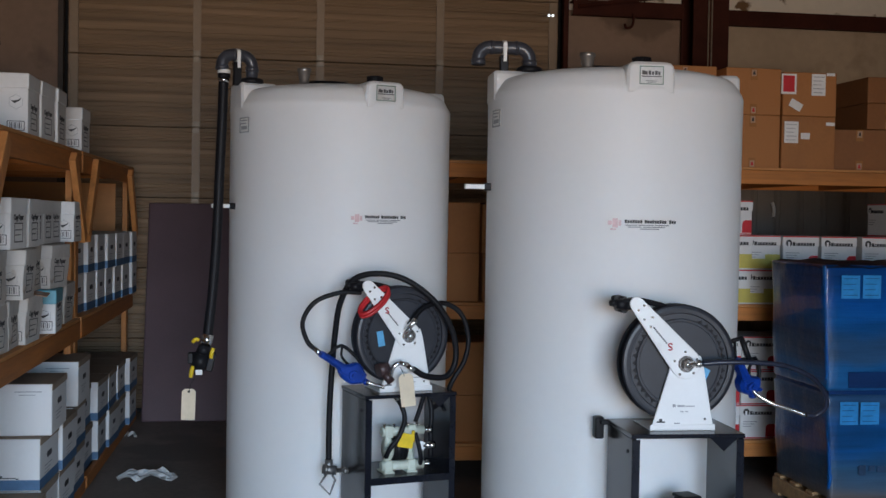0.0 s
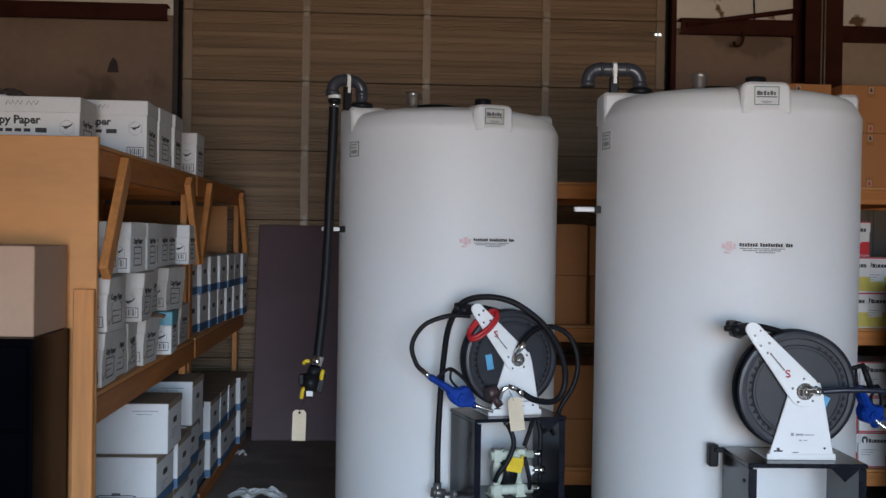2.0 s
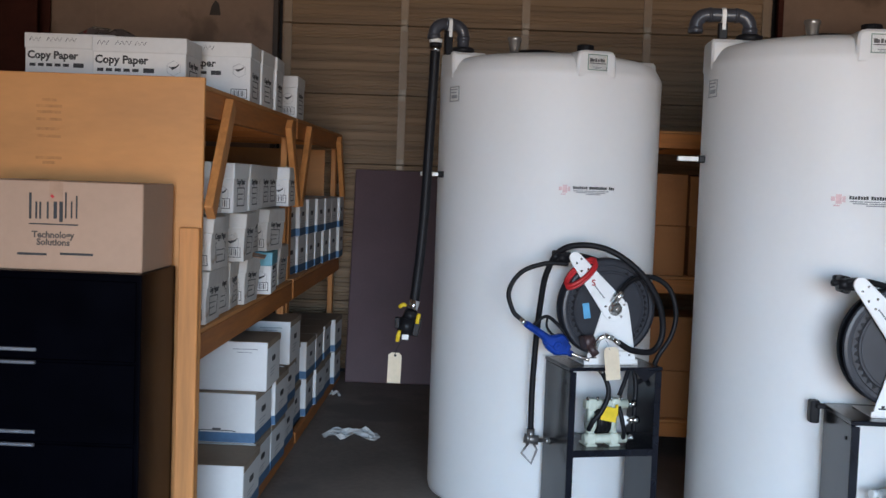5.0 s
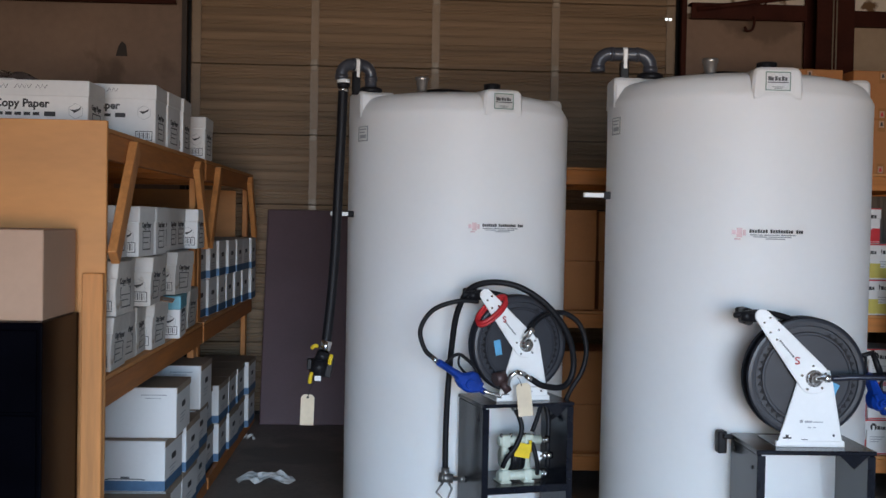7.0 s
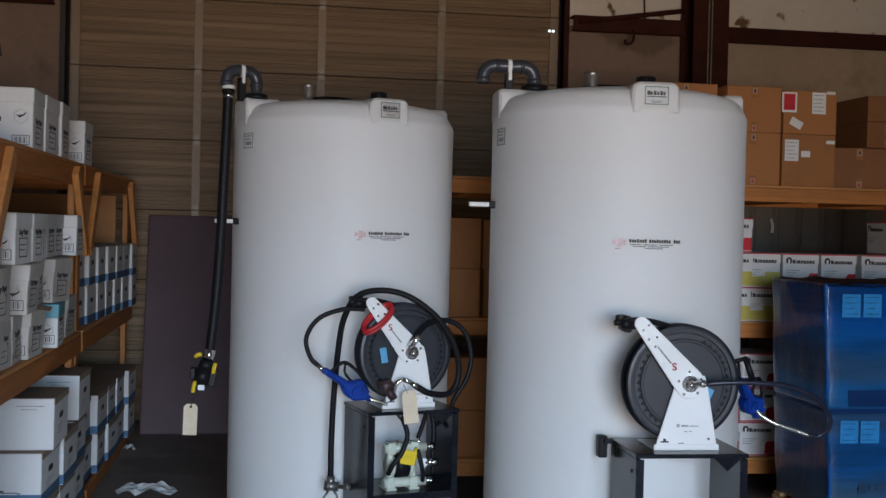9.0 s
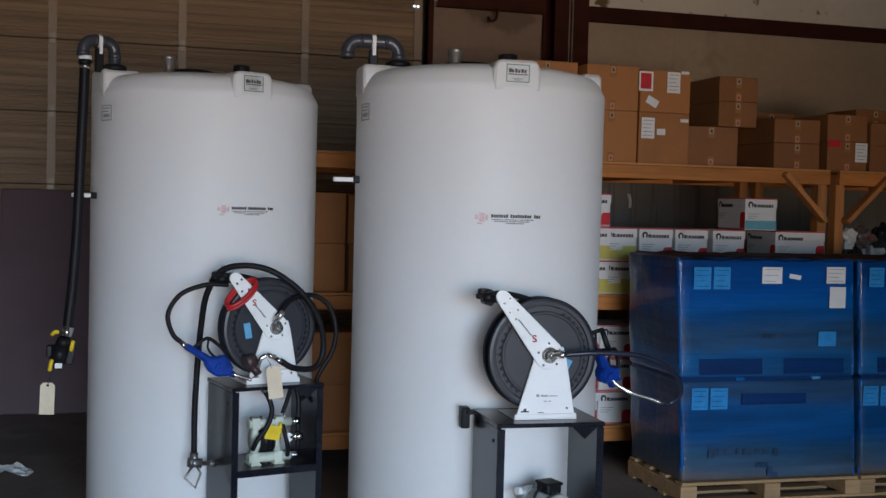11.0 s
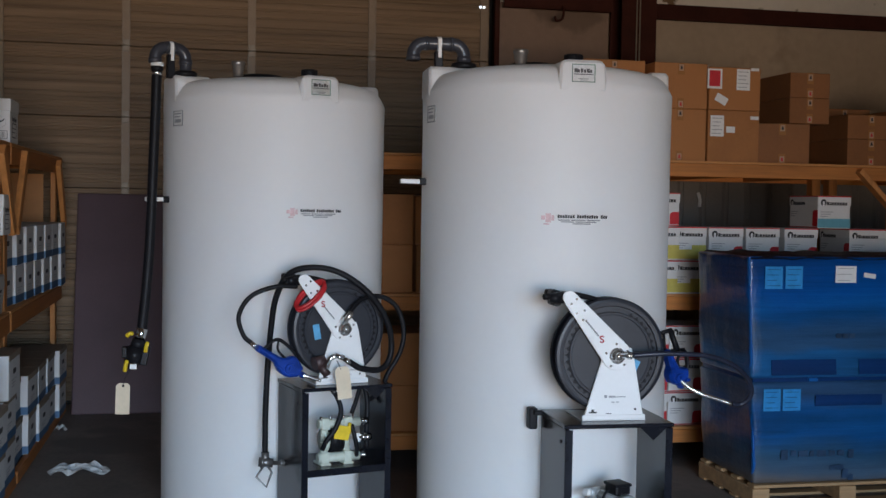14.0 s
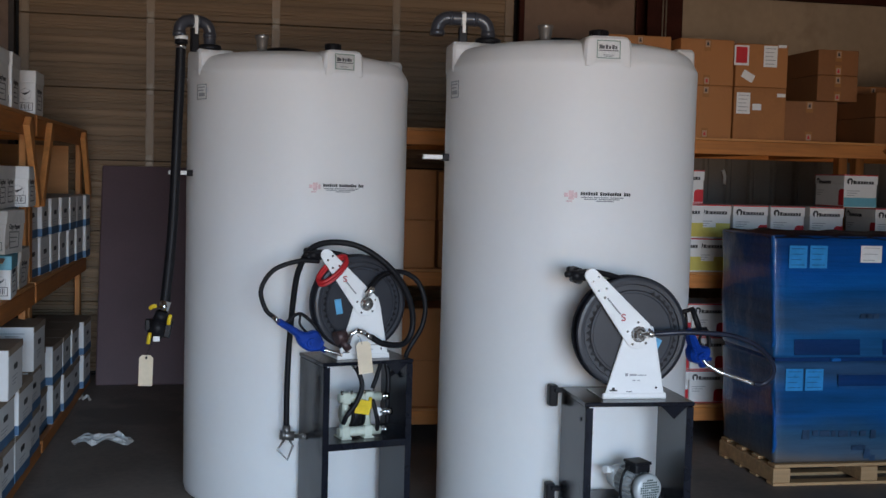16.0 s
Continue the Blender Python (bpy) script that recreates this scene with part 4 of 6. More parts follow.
            box(p, 0.100, 0.134, -0.0015, 0.0, -0.045, 0.03, 0, 1, mm @ pose(0, 0, 0, 0, 25, 0))
            part("sticker", p, M_SKYBLUE, f, "small blue sticker")
    p = B()
    for k in range(2):
        yy = -0.871 + k * 0.025
        for rr in (0.125, 0.149, 0.173, 0.197):
            lathe(p, [(rr + 0.012 * math.cos(a), 0.012 * math.sin(a)) for a in [2 * math.pi * q / 8 for q in range(8)]], 40, Matrix.Translation((dx, yy, dz)) @ pose(0, 0, 0, -90), True)
    part("wound_hose", p, M_RUBBER, r)
    p = B()
    lathe(p, [(0.0, 0.0), (0.034, 0.0), (0.034, 0.010), (0.026, 0.012), (0.026, 0.020), (0.014, 0.024), (0.014, 0.036), (0.0, 0.036)], 24, Matrix.Translation((hx, -0.934, hz)) @ pose(0, 0, 0, 90))
    hub = part("hub", p, M_NICKEL, r, "bright metal hub")
    p = B()
    lathe(p, [(0.0255, 0.0), (0.0305, 0.0), (0.0305, 0.002), (0.0255, 0.002)], 24, Matrix.Translation((hx, -0.9445, hz)) @ pose(0, 0, 0, 90), True)
    part("washer", p, M_STEELD, hub)
    p = B()
    cyl(p, (hx, -0.955, hz), (hx, -0.966, hz), 0.020, seg=6, smooth=False)
    part("nut", p, M_STEELD, hub)
    # roller guide at the arm's tip
    p = B()
    q = Vector((tip[0] + 0.012, -0.81, tip[1] - 0.018))
    cyl(p, q + Vector((-0.03, -0.05, 0.012)), q + Vector((-0.03, 0.05, 0.012)), 0.016, seg=12)
    cyl(p, q + Vector((-0.03, -0.05, -0.026)), q + Vector((-0.03, 0.05, -0.026)), 0.016, seg=12)
    box(p, q.x - 0.050, q.x + 0.0, q.y - 0.105, q.y - 0.062, q.z - 0.024, q.z + 0.024, 0.010, 2)
    box(p, q.x - 0.050, q.x + 0.0, q.y + 0.055, q.y + 0.09, q.z - 0.024, q.z + 0.024, 0.010, 2)
    cyl(p, q + Vector((-0.078, -0.085, -0.002)), q + Vector((-0.03, -0.085, -0.002)), 0.019, 0.025, seg=14)
    part("hose_guide", p, M_BLACK, r, "black roller hose guide")
    p = B()
    tube(p, [(hx - 0.02, -0.84, hz + 0.205), (hx - 0.09, -0.86, hz + 0.235), (tip[0] + 0.02, -0.88, tip[1] - 0.004), (tip[0] - 0.09, -0.9, tip[1] - 0.016)], 0.012, 10, 6)
    part("lead_out_hose", p, M_RUBBER, r)
    return r


GEAR_L = pose(0.385, 6.53, 0, 0, 0, 15)
stand_r = gear_cabinet(GEAR_R, 0.372)
stand_l = gear_cabinet(GEAR_L, 0.435)
reel_r = hose_reel(GEAR_R)
reel_l = copy_thing(reel_r, GEAR_L)
for ob in reel_l.children:
    for sub in ob.children:
        if sub.name.startswith("sticker"):
            c0 = Matrix.Translation((0.044, 0, 1.110))
            sub.matrix_basis = c0 @ pose(0, 0, 0, 0, 145, 0) @ c0.inverted()
        elif sub.name.startswith(("emblem", "print")):
            u = 0.072 if sub.name.startswith("emblem") else -0.042
            sub.matrix_basis = Matrix.Translation((-0.64 * u, 0, 0.77 * u))


def nozzle(th, m, spout):
    """A blue dispensing nozzle; local: barrel along +x, trigger guard above."""
    p = B()
    prism(p, [(0.0, 0.014), (0.0, -0.014), (0.105, -0.020), (0.126, -0.040), (0.160, -0.050), (0.205, -0.048), (0.222, -0.030), (0.250, -0.018), (0.250, 0.014), (0.232, 0.036), (0.198, 0.054), (0.166, 0.058), (0.148, 0.034), (0.125, 0.018)], 0.046, pose(0, -0.023, 0), 0.010)
    cyl(p, (-0.012, 0, 0), (0.03, 0, 0), 0.016, 0.018, seg=14)
    cyl(p, (0.182, -0.018, -0.008), (0.182, -0.032, -0.008), 0.027, 0.022, seg=16)
    cyl(p, (0.182, -0.030, -0.008), (0.182, -0.038, -0.008), 0.011, 0.009, seg=6)
    cyl(p, (0.228, -0.016, 0.022), (0.228, -0.032, 0.022), 0.010, seg=10)
    box(p, 0.10, 0.16, -0.027, -0.019, -0.034, -0.022, 0.003)
    cyl(p, (0.25, 0, 0), (0.275, 0, 0), 0.015, seg=12)
    p.transform(m)
    n = partw("nozzle", p, M_BLUE, th, "blue dispensing nozzle")
    p = B()
    tube(p, [(0.025, 0, 0.014), (0.045, 0, 0.070), (0.075, 0, 0.088), (0.15, 0, 0.078), (0.20, 0, 0.056)], 0.0085, 8, 6)
    tube(p, [(0.065, 0, 0.082), (0.085, 0, 0.045), (0.12, 0, 0.030), (0.15, 0, 0.026)], 0.006, 8, 5)
    p.transform(m)
    g = new("trigger_guard", mesh_of("trigger_guard", p, M_BLACK))
    g.parent = n
    g.data.transform(wmat(n).inverted())
    p = B()
    tube(p, spout, 0.0085, 10, 6)
    s = new("spout", mesh_of("spout", p, M_NICKEL))
    s.parent = n
    s.data.transform(wmat(n).inverted())
    return n


# near reel: feed hose loops right of the hub, nozzle hung on its holder
p = B()
tube(p, [(1.751, 4.500, 1.120), (1.834, 4.480, 1.129), (1.958, 4.470, 1.129), (2.089, 4.470, 1.116), (2.207, 4.480, 1.070), (2.282, 4.500, 0.999), (2.297, 4.520, 0.939), (2.266, 4.540, 0.901), (2.222, 4.540, 0.902)], 0.0105, 12, 8)
partw("feed_hose", p, mat("navy_hose", (0.014, 0.018, 0.035), 0.35, var=0.2, scale=20), reel_r, "dark blue-black hose loop")
p = B()
cyl(p, (1.706, 4.530, 1.117), (1.766, 4.500, 1.120), 0.011, seg=12)
cyl(p, (1.731, 4.515, 1.118), (1.747, 4.505, 1.120), 0.016, seg=6)
partw("swivel", p, M_NICKEL, reel_r, "chrome swivel joint")
nz = Vector((1.945, 4.610, 1.120))
nozzle(reel_r, Matrix.Translation(nz) @ pose(0, 0, 0, 0, 62, 12) @ Matrix.Diagonal((0.64, 1.5, 0.95, 1)), [(1.994, 4.600, 1.020), (2.026, 4.580, 0.979), (2.085, 4.560, 0.946), (2.162, 4.550, 0.922), (2.219, 4.540, 0.902)])
p = B()
cyl(p, (1.945, 4.620, 1.105), (1.936, 4.620, 1.200), 0.0065, seg=8)
cyl(p, (1.912, 4.620, 1.196), (1.972, 4.620, 1.214), 0.0095, seg=8)
cyl(p, (1.966, 4.620, 1.212), (2.000, 4.612, 1.118), 0.0115, 0.0135, seg=10)
cyl(p, (1.940, 4.616, 1.124), (2.030, 4.612, 1.132), 0.005, seg=8)
partw("nozzle_holder", p, M_BLACK, reel_r, "black angular nozzle holder")

# far reel: long hose over the top, drawn-out end with nozzle, red tie, tag
Y = 5.62
p = B()
tube(p, [(0.310, 5.800, 0.457), (0.309, 5.790, 0.673), (0.316, 5.770, 0.901), (0.330, 5.740, 1.115), (0.352, 5.700, 1.271), (0.414, 5.660, 1.385), (0.533, 5.630, 1.416), (0.669, 5.620, 1.385), (0.811, 5.630, 1.280), (0.903, 5.660, 1.137), (0.926, 5.680, 0.992), (0.879, 5.660, 0.910), (0.772, 5.600, 0.918), (0.700, 5.580, 0.957)], 0.0150, 12, 8)
partw("feed_hose", p, M_RUBBER, reel_l, "black rubber hose looped over the reel")
p = B()
tube(p, [(0.445, 5.600, 1.324), (0.343, 5.580, 1.325), (0.225, 5.570, 1.281), (0.166, 5.570, 1.187), (0.188, 5.570, 1.093), (0.231, 5.570, 1.050)], 0.0115, 12, 8)
partw("delivery_hose", p, M_RUBBER, reel_l, "black delivery hose")
p = B()
tube(p, [(0.681, 5.600, 1.171), (0.760, 5.660, 1.249), (0.867, 5.720, 1.267), (0.958, 5.740, 1.214), (0.998, 5.740, 1.099), (0.983, 5.740, 0.984), (0.922, 5.740, 0.875), (0.884, 5.760, 0.780), (0.819, 5.800, 0.717)], 0.0125, 12, 8)
partw("return_hose", p, M_RUBBER, reel_l, "black hose behind the reel")
for a, b in (((0.225, 5.570, 1.058), (0.257, 5.570, 1.023)), ((0.632, 5.570, 0.990), (0.676, 5.570, 0.976)), ((0.676, 5.570, 0.973), (0.707, 5.570, 0.950))):
    p = B()
    cyl(p, a, b, 0.0125, seg=12)
    partw("hose_end", p, M_CHROME, reel_l, "chrome hose end")
p = B()
cyl(p, (0.671, 5.600, 1.143), (0.707, 5.570, 1.196), 0.014, seg=12)
partw("swivel", p, M_NICKEL, reel_l, "chrome swivel joint")
p = B()
tube(p, [(0.590, 5.570, 0.921), (0.604, 5.560, 0.969), (0.631, 5.560, 0.988)], 0.011, 10, 5)
partw("elbow", p, M_CHROME, reel_l)
p = B()
cyl(p, (0.531, 5.580, 0.948), (0.581, 5.600, 0.961), 0.034, 0.030, seg=14)
cyl(p, (0.563, 5.580, 0.937), (0.597, 5.580, 0.892), 0.020, seg=12)
partw("meter_body", p, mat("dark_bronze", (0.06, 0.035, 0.035), 0.45, 0.2, var=0.2, scale=20), reel_l)
nz = Vector((0.262, 5.560, 1.028))
nozzle(reel_l, Matrix.Translation(nz) @ pose(0, 0, 0, 0, 32, 16), [(0.478, 5.590, 0.892), (0.51, 5.585, 0.882), (0.564, 5.570, 0.867)])
p = B()
ring = []
for k in range(17):
    a = 2 * math.pi * k / 16
    u, w = 0.092 * math.cos(a), 0.023 * math.sin(a)
    ring.append(GEAR_L @ Vector((-0.122 + 0.743 * u - 0.669 * w, -0.930 + 0.032 * math.sin(a), 1.287 + 0.669 * u + 0.743 * w)))
tube(p, ring, 0.010, 8, 3)
partw("red_tie", p, M_RED, reel_l, "coil of red security cable")
p = B()
tube(p, [q + Vector((0.004, -0.006, -0.014)) for q in ring], 0.008, 8, 3)
partw("red_tie", p, M_RED, reel_l, "coil of red security cable")
p = B()
prism(p, [(-0.035, -0.158), (0.035, -0.158), (0.035, -0.015), (0.021, 0.0), (-0.021, 0.0), (-0.035, -0.015)], 0.0015, Matrix.Translation((0.656, 5.500, 0.944)) @ pose(0, 0, 0, 0, -7, 0))
partw("tag", p, M_TAG, reel_l, "buff paper tag")
p = B()
tube(p, [(0.651, 5.497, 0.931), (0.642, 5.510, 0.957), (0.633, 5.530, 0.971)], 0.0014, 5, 4)
partw("tag_tie", p, M_BLACK, reel_l)


def diaphragm_pump():
    """The pale cast pump on the far stand's shelf."""
    t = thing("diaphragm_pump", "pale cream air diaphragm pump on the stand's shelf", "pump", GEAR_L @ pose(0.035, -0.88, 0.435))
    for x in (-0.055, 0.045):
        p = B()
        lathe(p, [(0.0, 0.0), (0.05, 0.0), (0.062, 0.008), (0.062, 0.022), (0.045, 0.035), (0.0, 0.035)], 24, pose(x - 0.017, 0, 0.115, 0, 90, 0))
        part("chamber", p, M_PUMP, t)
    p = B()
    cyl(p, (-0.035, 0, 0.115), (0.03, 0, 0.115), 0.055, seg=24)
    for k in range(4):
        lathe(p, [(0.052, -0.004), (0.060, -0.004), (0.060, 0.004), (0.052, 0.004)], 24, pose(-0.028 + 0.019 * k, 0, 0.115, 0, 90, 0), True)
    part("barrel", p, M_BLACK, t, "black ribbed centre block")
    for z, nm in ((0.035, "lower_manifold"), (0.205, "upper_manifold")):
        p = B()
        cyl(p, (-0.10, -0.03, z), (0.12, -0.03, z), 0.024, seg=16)
        for x in (-0.065, 0.055):
            box(p, x - 0.022, x + 0.022, -0.055, 0.0, z - 0.03, z + 0.03, 0.008, 2)
            cyl(p, (x, -0.03, z), (x, -0.02, 0.115), 0.018, seg=12)
        part(nm, p, M_PUMP, t)
    for x in (-0.065, 0.055):
        p = B()
        box(p, x - 0.028, x + 0.028, -0.06, 0.05, 0.0, 0.010, 0.003)
        cyl(p, (x, -0.035, 0.010), (x, -0.035, 0.016), 0.008, seg=6)
        part("foot", p, M_PUMP, t)
    for x in (-0.09, -0.04, 0.03, 0.08):
        p = B()
        cyl(p, (x, -0.045, 0.225), (x, -0.045, 0.245), 0.007, seg=6)
        part("bolt", p, M_CHROME, t)
    p = B()
    box(p, -0.04, 0.04, -0.074, -0.072, -0.035, 0.035, 0.001, 1, pose(0.01, -0.01, 0.165, 0, 12, 0))
    part("tag", p, M_YEL, t, "yellow warning tag")
    p = B()
    cyl(p, (0.09, -0.07, 0.135), (0.09, -0.085, 0.135), 0.023, seg=16)
    part("gauge", p, M_LABEL, t, "small round white gauge")
    for a, b in (((0.12, -0.03, 0.205), (0.165, -0.035, 0.205)), ((0.12, -0.03, 0.035), (0.16, -0.035, 0.035)), ((0.10, -0.075, 0.135), (0.165, -0.08, 0.135))):
        p = B()
        cyl(p, a, b, 0.012, seg=10)
        cyl(p, Vector(a).lerp(Vector(b), 0.45), b, 0.018, seg=6)
        part("fitting", p, M_CHROME, t, "bright metal fitting")
    for pts, r in (([(-0.045, -0.06, 0.385), (-0.015, -0.07, 0.34), (0.0, -0.085, 0.27), (-0.03, -0.09, 0.19), (-0.075, -0.085, 0.13), (-0.085, -0.06, 0.085)], 0.0125),
                   ([(0.13, -0.02, 0.39), (0.10, -0.04, 0.32), (0.07, -0.05, 0.25)], 0.011),
                   ([(0.16, 0.02, 0.39), (0.175, 0.0, 0.30), (0.17, -0.01, 0.18), (0.172, -0.01, 0.06)], 0.013),
                   ([(0.06, -0.075, 0.20), (0.075, -0.085, 0.14), (0.09, -0.08, 0.08), (0.10, -0.05, 0.04)], 0.011)):
        p = B()
        tube(p, pts, r, 10, 6)
        part("hose", p, M_RUBBER, t, "short black hose")
    p = B()
    cyl(p, (-0.048, -0.055, 0.397), (-0.030, -0.066, 0.362), 0.014, seg=10)
    part("fitting", p, M_CHROME, t, "bright metal fitting")
    p = B()
    cyl(p, (0.05, -0.07, 0.155), (0.05, -0.078, 0.21), 0.010, 0.008, seg=10)
    part("valve_knob", p, M_YEL, t)


diaphragm_pump()

# ball valve at the foot of the far tank's hose
v = thing("ball_valve", "steel ball valve with a loop handle on the stand", "valve", pose(0.32, 5.75, 0.4))
p = B()
cyl(p, (0.310, 5.790, 0.474), (0.310, 5.790, 0.417), 0.020, seg=12)
cyl(p, (0.277, 5.780, 0.429), (0.348, 5.780, 0.421), 0.024, seg=12)
cyl(p, (0.288, 5.780, 0.429), (0.304, 5.780, 0.428), 0.031, seg=8)
M_STEEL = mat("worn_steel", (0.20, 0.19, 0.18), 0.38, 0.7, var=0.3, scale=16)
partw("body", p, M_STEEL, v)
p = B()
cyl(p, (0.348, 5.780, 0.421), (0.478, 5.740, 0.425), 0.011, seg=10)
cyl(p, (0.386, 5.770, 0.422), (0.402, 5.760, 0.423), 0.017, seg=6)
cyl(p, (0.430, 5.760, 0.422), (0.446, 5.750, 0.424), 0.017, seg=6)
partw("pipe", p, M_STEEL, v)
p = B()
tube(p, [(0.297, 5.740, 0.412), (0.265, 5.740, 0.362), (0.315, 5.740, 0.310), (0.341, 5.740, 0.382), (0.324, 5.740, 0.411)], 0.006, 8, 1, False)
partw("loop_handle", p, M_STEEL, v)


def motor_pump():
    t = thing("electric_pump", "grey electric motor pump with a slotted fan cover", "pump", GEAR_R @ pose(0.108, -0.845, 0.372, 0, 0, 14))
    R = 0.062
    p = B()
    cyl(p, (0, -0.06, 0.075), (0, 0.09, 0.075), R - 0.004, seg=28)
    for k in range(18):
        a = 2 * math.pi * k / 18
        box(p, R - 0.006, R + 0.004, -0.05, 0.085, -0.003, 0.003, 0, 1, Matrix.Translation((0, 0, 0.075)) @ pose(0, 0, 0, 0, math.degrees(a), 0))
    part("motor_body", p, M_MOTOR, t)
    p = B()
    lathe(p, [(0.0, 0.0), (0.052, 0.0), (0.062, 0.006), (R + 0.004, 0.016), (R + 0.004, 0.045), (0.0, 0.045)], 32, Matrix.Translation((0, -0.10, 0.075)) @ pose(0, 0, 0, -90))
    fc = part("fan_cover", p, M_MOTOR, t)
    p = B()
    for i in range(-4, 5):
        for j in range(-4, 5):
            if 0.4 < math.hypot(i, j) < 4.3 and (i + j) % 1 == 0:
                flat(p, i * 0.0105 - 0.0036, i * 0.0105 + 0.0036, 0.075 + j * 0.0105 - 0.0036, 0.075 + j * 0.0105 + 0.0036, -0.0998)
    part("vent_slots", p, mat("dark_green", (0.03, 0.06, 0.05), 0.6), fc)
    p = B()
    box(p, -0.040, 0.038, -0.048, 0.042, 0.130, 0.176, 0.012, 2)
    box(p, -0.044, 0.042, -0.052, 0.046, 0.168, 0.182, 0.006, 2)
    part("terminal_box", p, M_BLACK, t, "black terminal box")
    p = B()
    cyl(p, (0, 0.09, 0.075), (0, 0.16, 0.075), 0.064, 0.052, seg=24)
    cyl(p, (-0.066, 0.12, 0.115), (0.0, 0.12, 0.10), 0.018, seg=14)
    part("pump_head", p, M_MOTOR, t)
    p = B()
    cyl(p, (-0.092, 0.112, 0.120), (-0.062, 0.118, 0.115), 0.017, seg=10)
    part("inlet", p, M_STRAP, t, "white plastic inlet")
    p = B()
    tube(p, [(-0.036, 0.0, 0.155), (-0.072, -0.01, 0.135), (-0.088, -0.01, 0.07), (-0.075, 0.0, 0.01)], 0.006, 8, 6)
    part("cable", p, M_RUBBER, t)
    p = B()
    box(p, -0.05, 0.05, -0.05, 0.06, 0.0, 0.018, 0.003)
    part("foot", p, M_MOTOR, t)


motor_pump()

# ---- boxes ----


def carton(w, d, h, material, name="carton", label="plain brown cardboard carton on the rack deck", lid=0.0, tape=True, group="cartons", category="box"):
    """A board box with its base centred at the origin."""
    t = thing(name, label, category, None, group)
    p = B()
    box(p, -w / 2, w / 2, -d / 2, d / 2, 0, h - (0.002 if lid else 0), 0.004)
    if lid:
        bmesh.ops.subdivide_edges(p, edges=[e for e in p.edges if e.calc_length() > 0.15], cuts=4, use_grid_fill=True)
    part("body", p, material, t)
    if lid:
        p = B()
        box(p, -w / 2 - 0.004, w / 2 + 0.004, -d / 2 - 0.004, d / 2 + 0.004, h - lid, h, 0.004)
        bmesh.ops.subdivide_edges(p, edges=[e for e in p.edges if e.calc_length() > 0.15], cuts=4, use_grid_fill=True)
        part("lid", p, material, t)
    if tape:
        p = B()
        box(p, -0.025, 0.025, -d / 2 - 0.001, -d / 2 + 0.0005, h - 0.08, h - 0.002)
        box(p, -0.025, 0.025, -d / 2 - 0.001, d / 2 + 0.001, h - 0.001, h + 0.001)
        part("tape", p, M_TAPE if material in (M_CARD, M_CARDD) else M_CLEAR, t)
        if material in (M_CARD, M_CARDD):
            p = B()
            box(p, -0.025, 0.025, -d / 2 - 0.001, -d / 2 + 0.0005, 0.002, 0.07)
            part("tape", p, M_TAPE, t)
        if group == "cartons" and material in (M_CARD, M_CARDD):
            for z in (h - 0.032, 0.03):
                p = B()
                flat(p, -0.017, 0.017, z - 0.022, z + 0.022, -d / 2 - 0.0011)
                sl = part("seal_label", p, M_CARDL, t, "pale printed tape seal")
                p = B()
                prism(p, [(-0.009, -0.012), (0.010, -0.012), (0.004, 0.014), (-0.006, 0.010)], 0.0008, pose(0, -d / 2 - 0.0032, z))
                part("mark", p, M_INK if z > 0.05 else M_LRED, sl)
    return t


def slump(t, seed, amount=0.010):
    """Bulge and dent the boards of a worn box, its print with them."""
    for ob in [q for c in t.children for q in (c, *c.children)]:
        if ob.data.users > 1:
            ob.data = ob.data.copy()
        for v in ob.data.vertices:
            q = ob.matrix_basis @ v.co
            k = noise.noise_vector(Vector((q.x * 5 + seed, q.y * 5, q.z * 5 + seed)))
            v.co += ob.matrix_basis.to_3x3().inverted() @ (Vector((k.x, k.y, 0.4 * k.z)) * amount * min(1.0, q.z / 0.1))


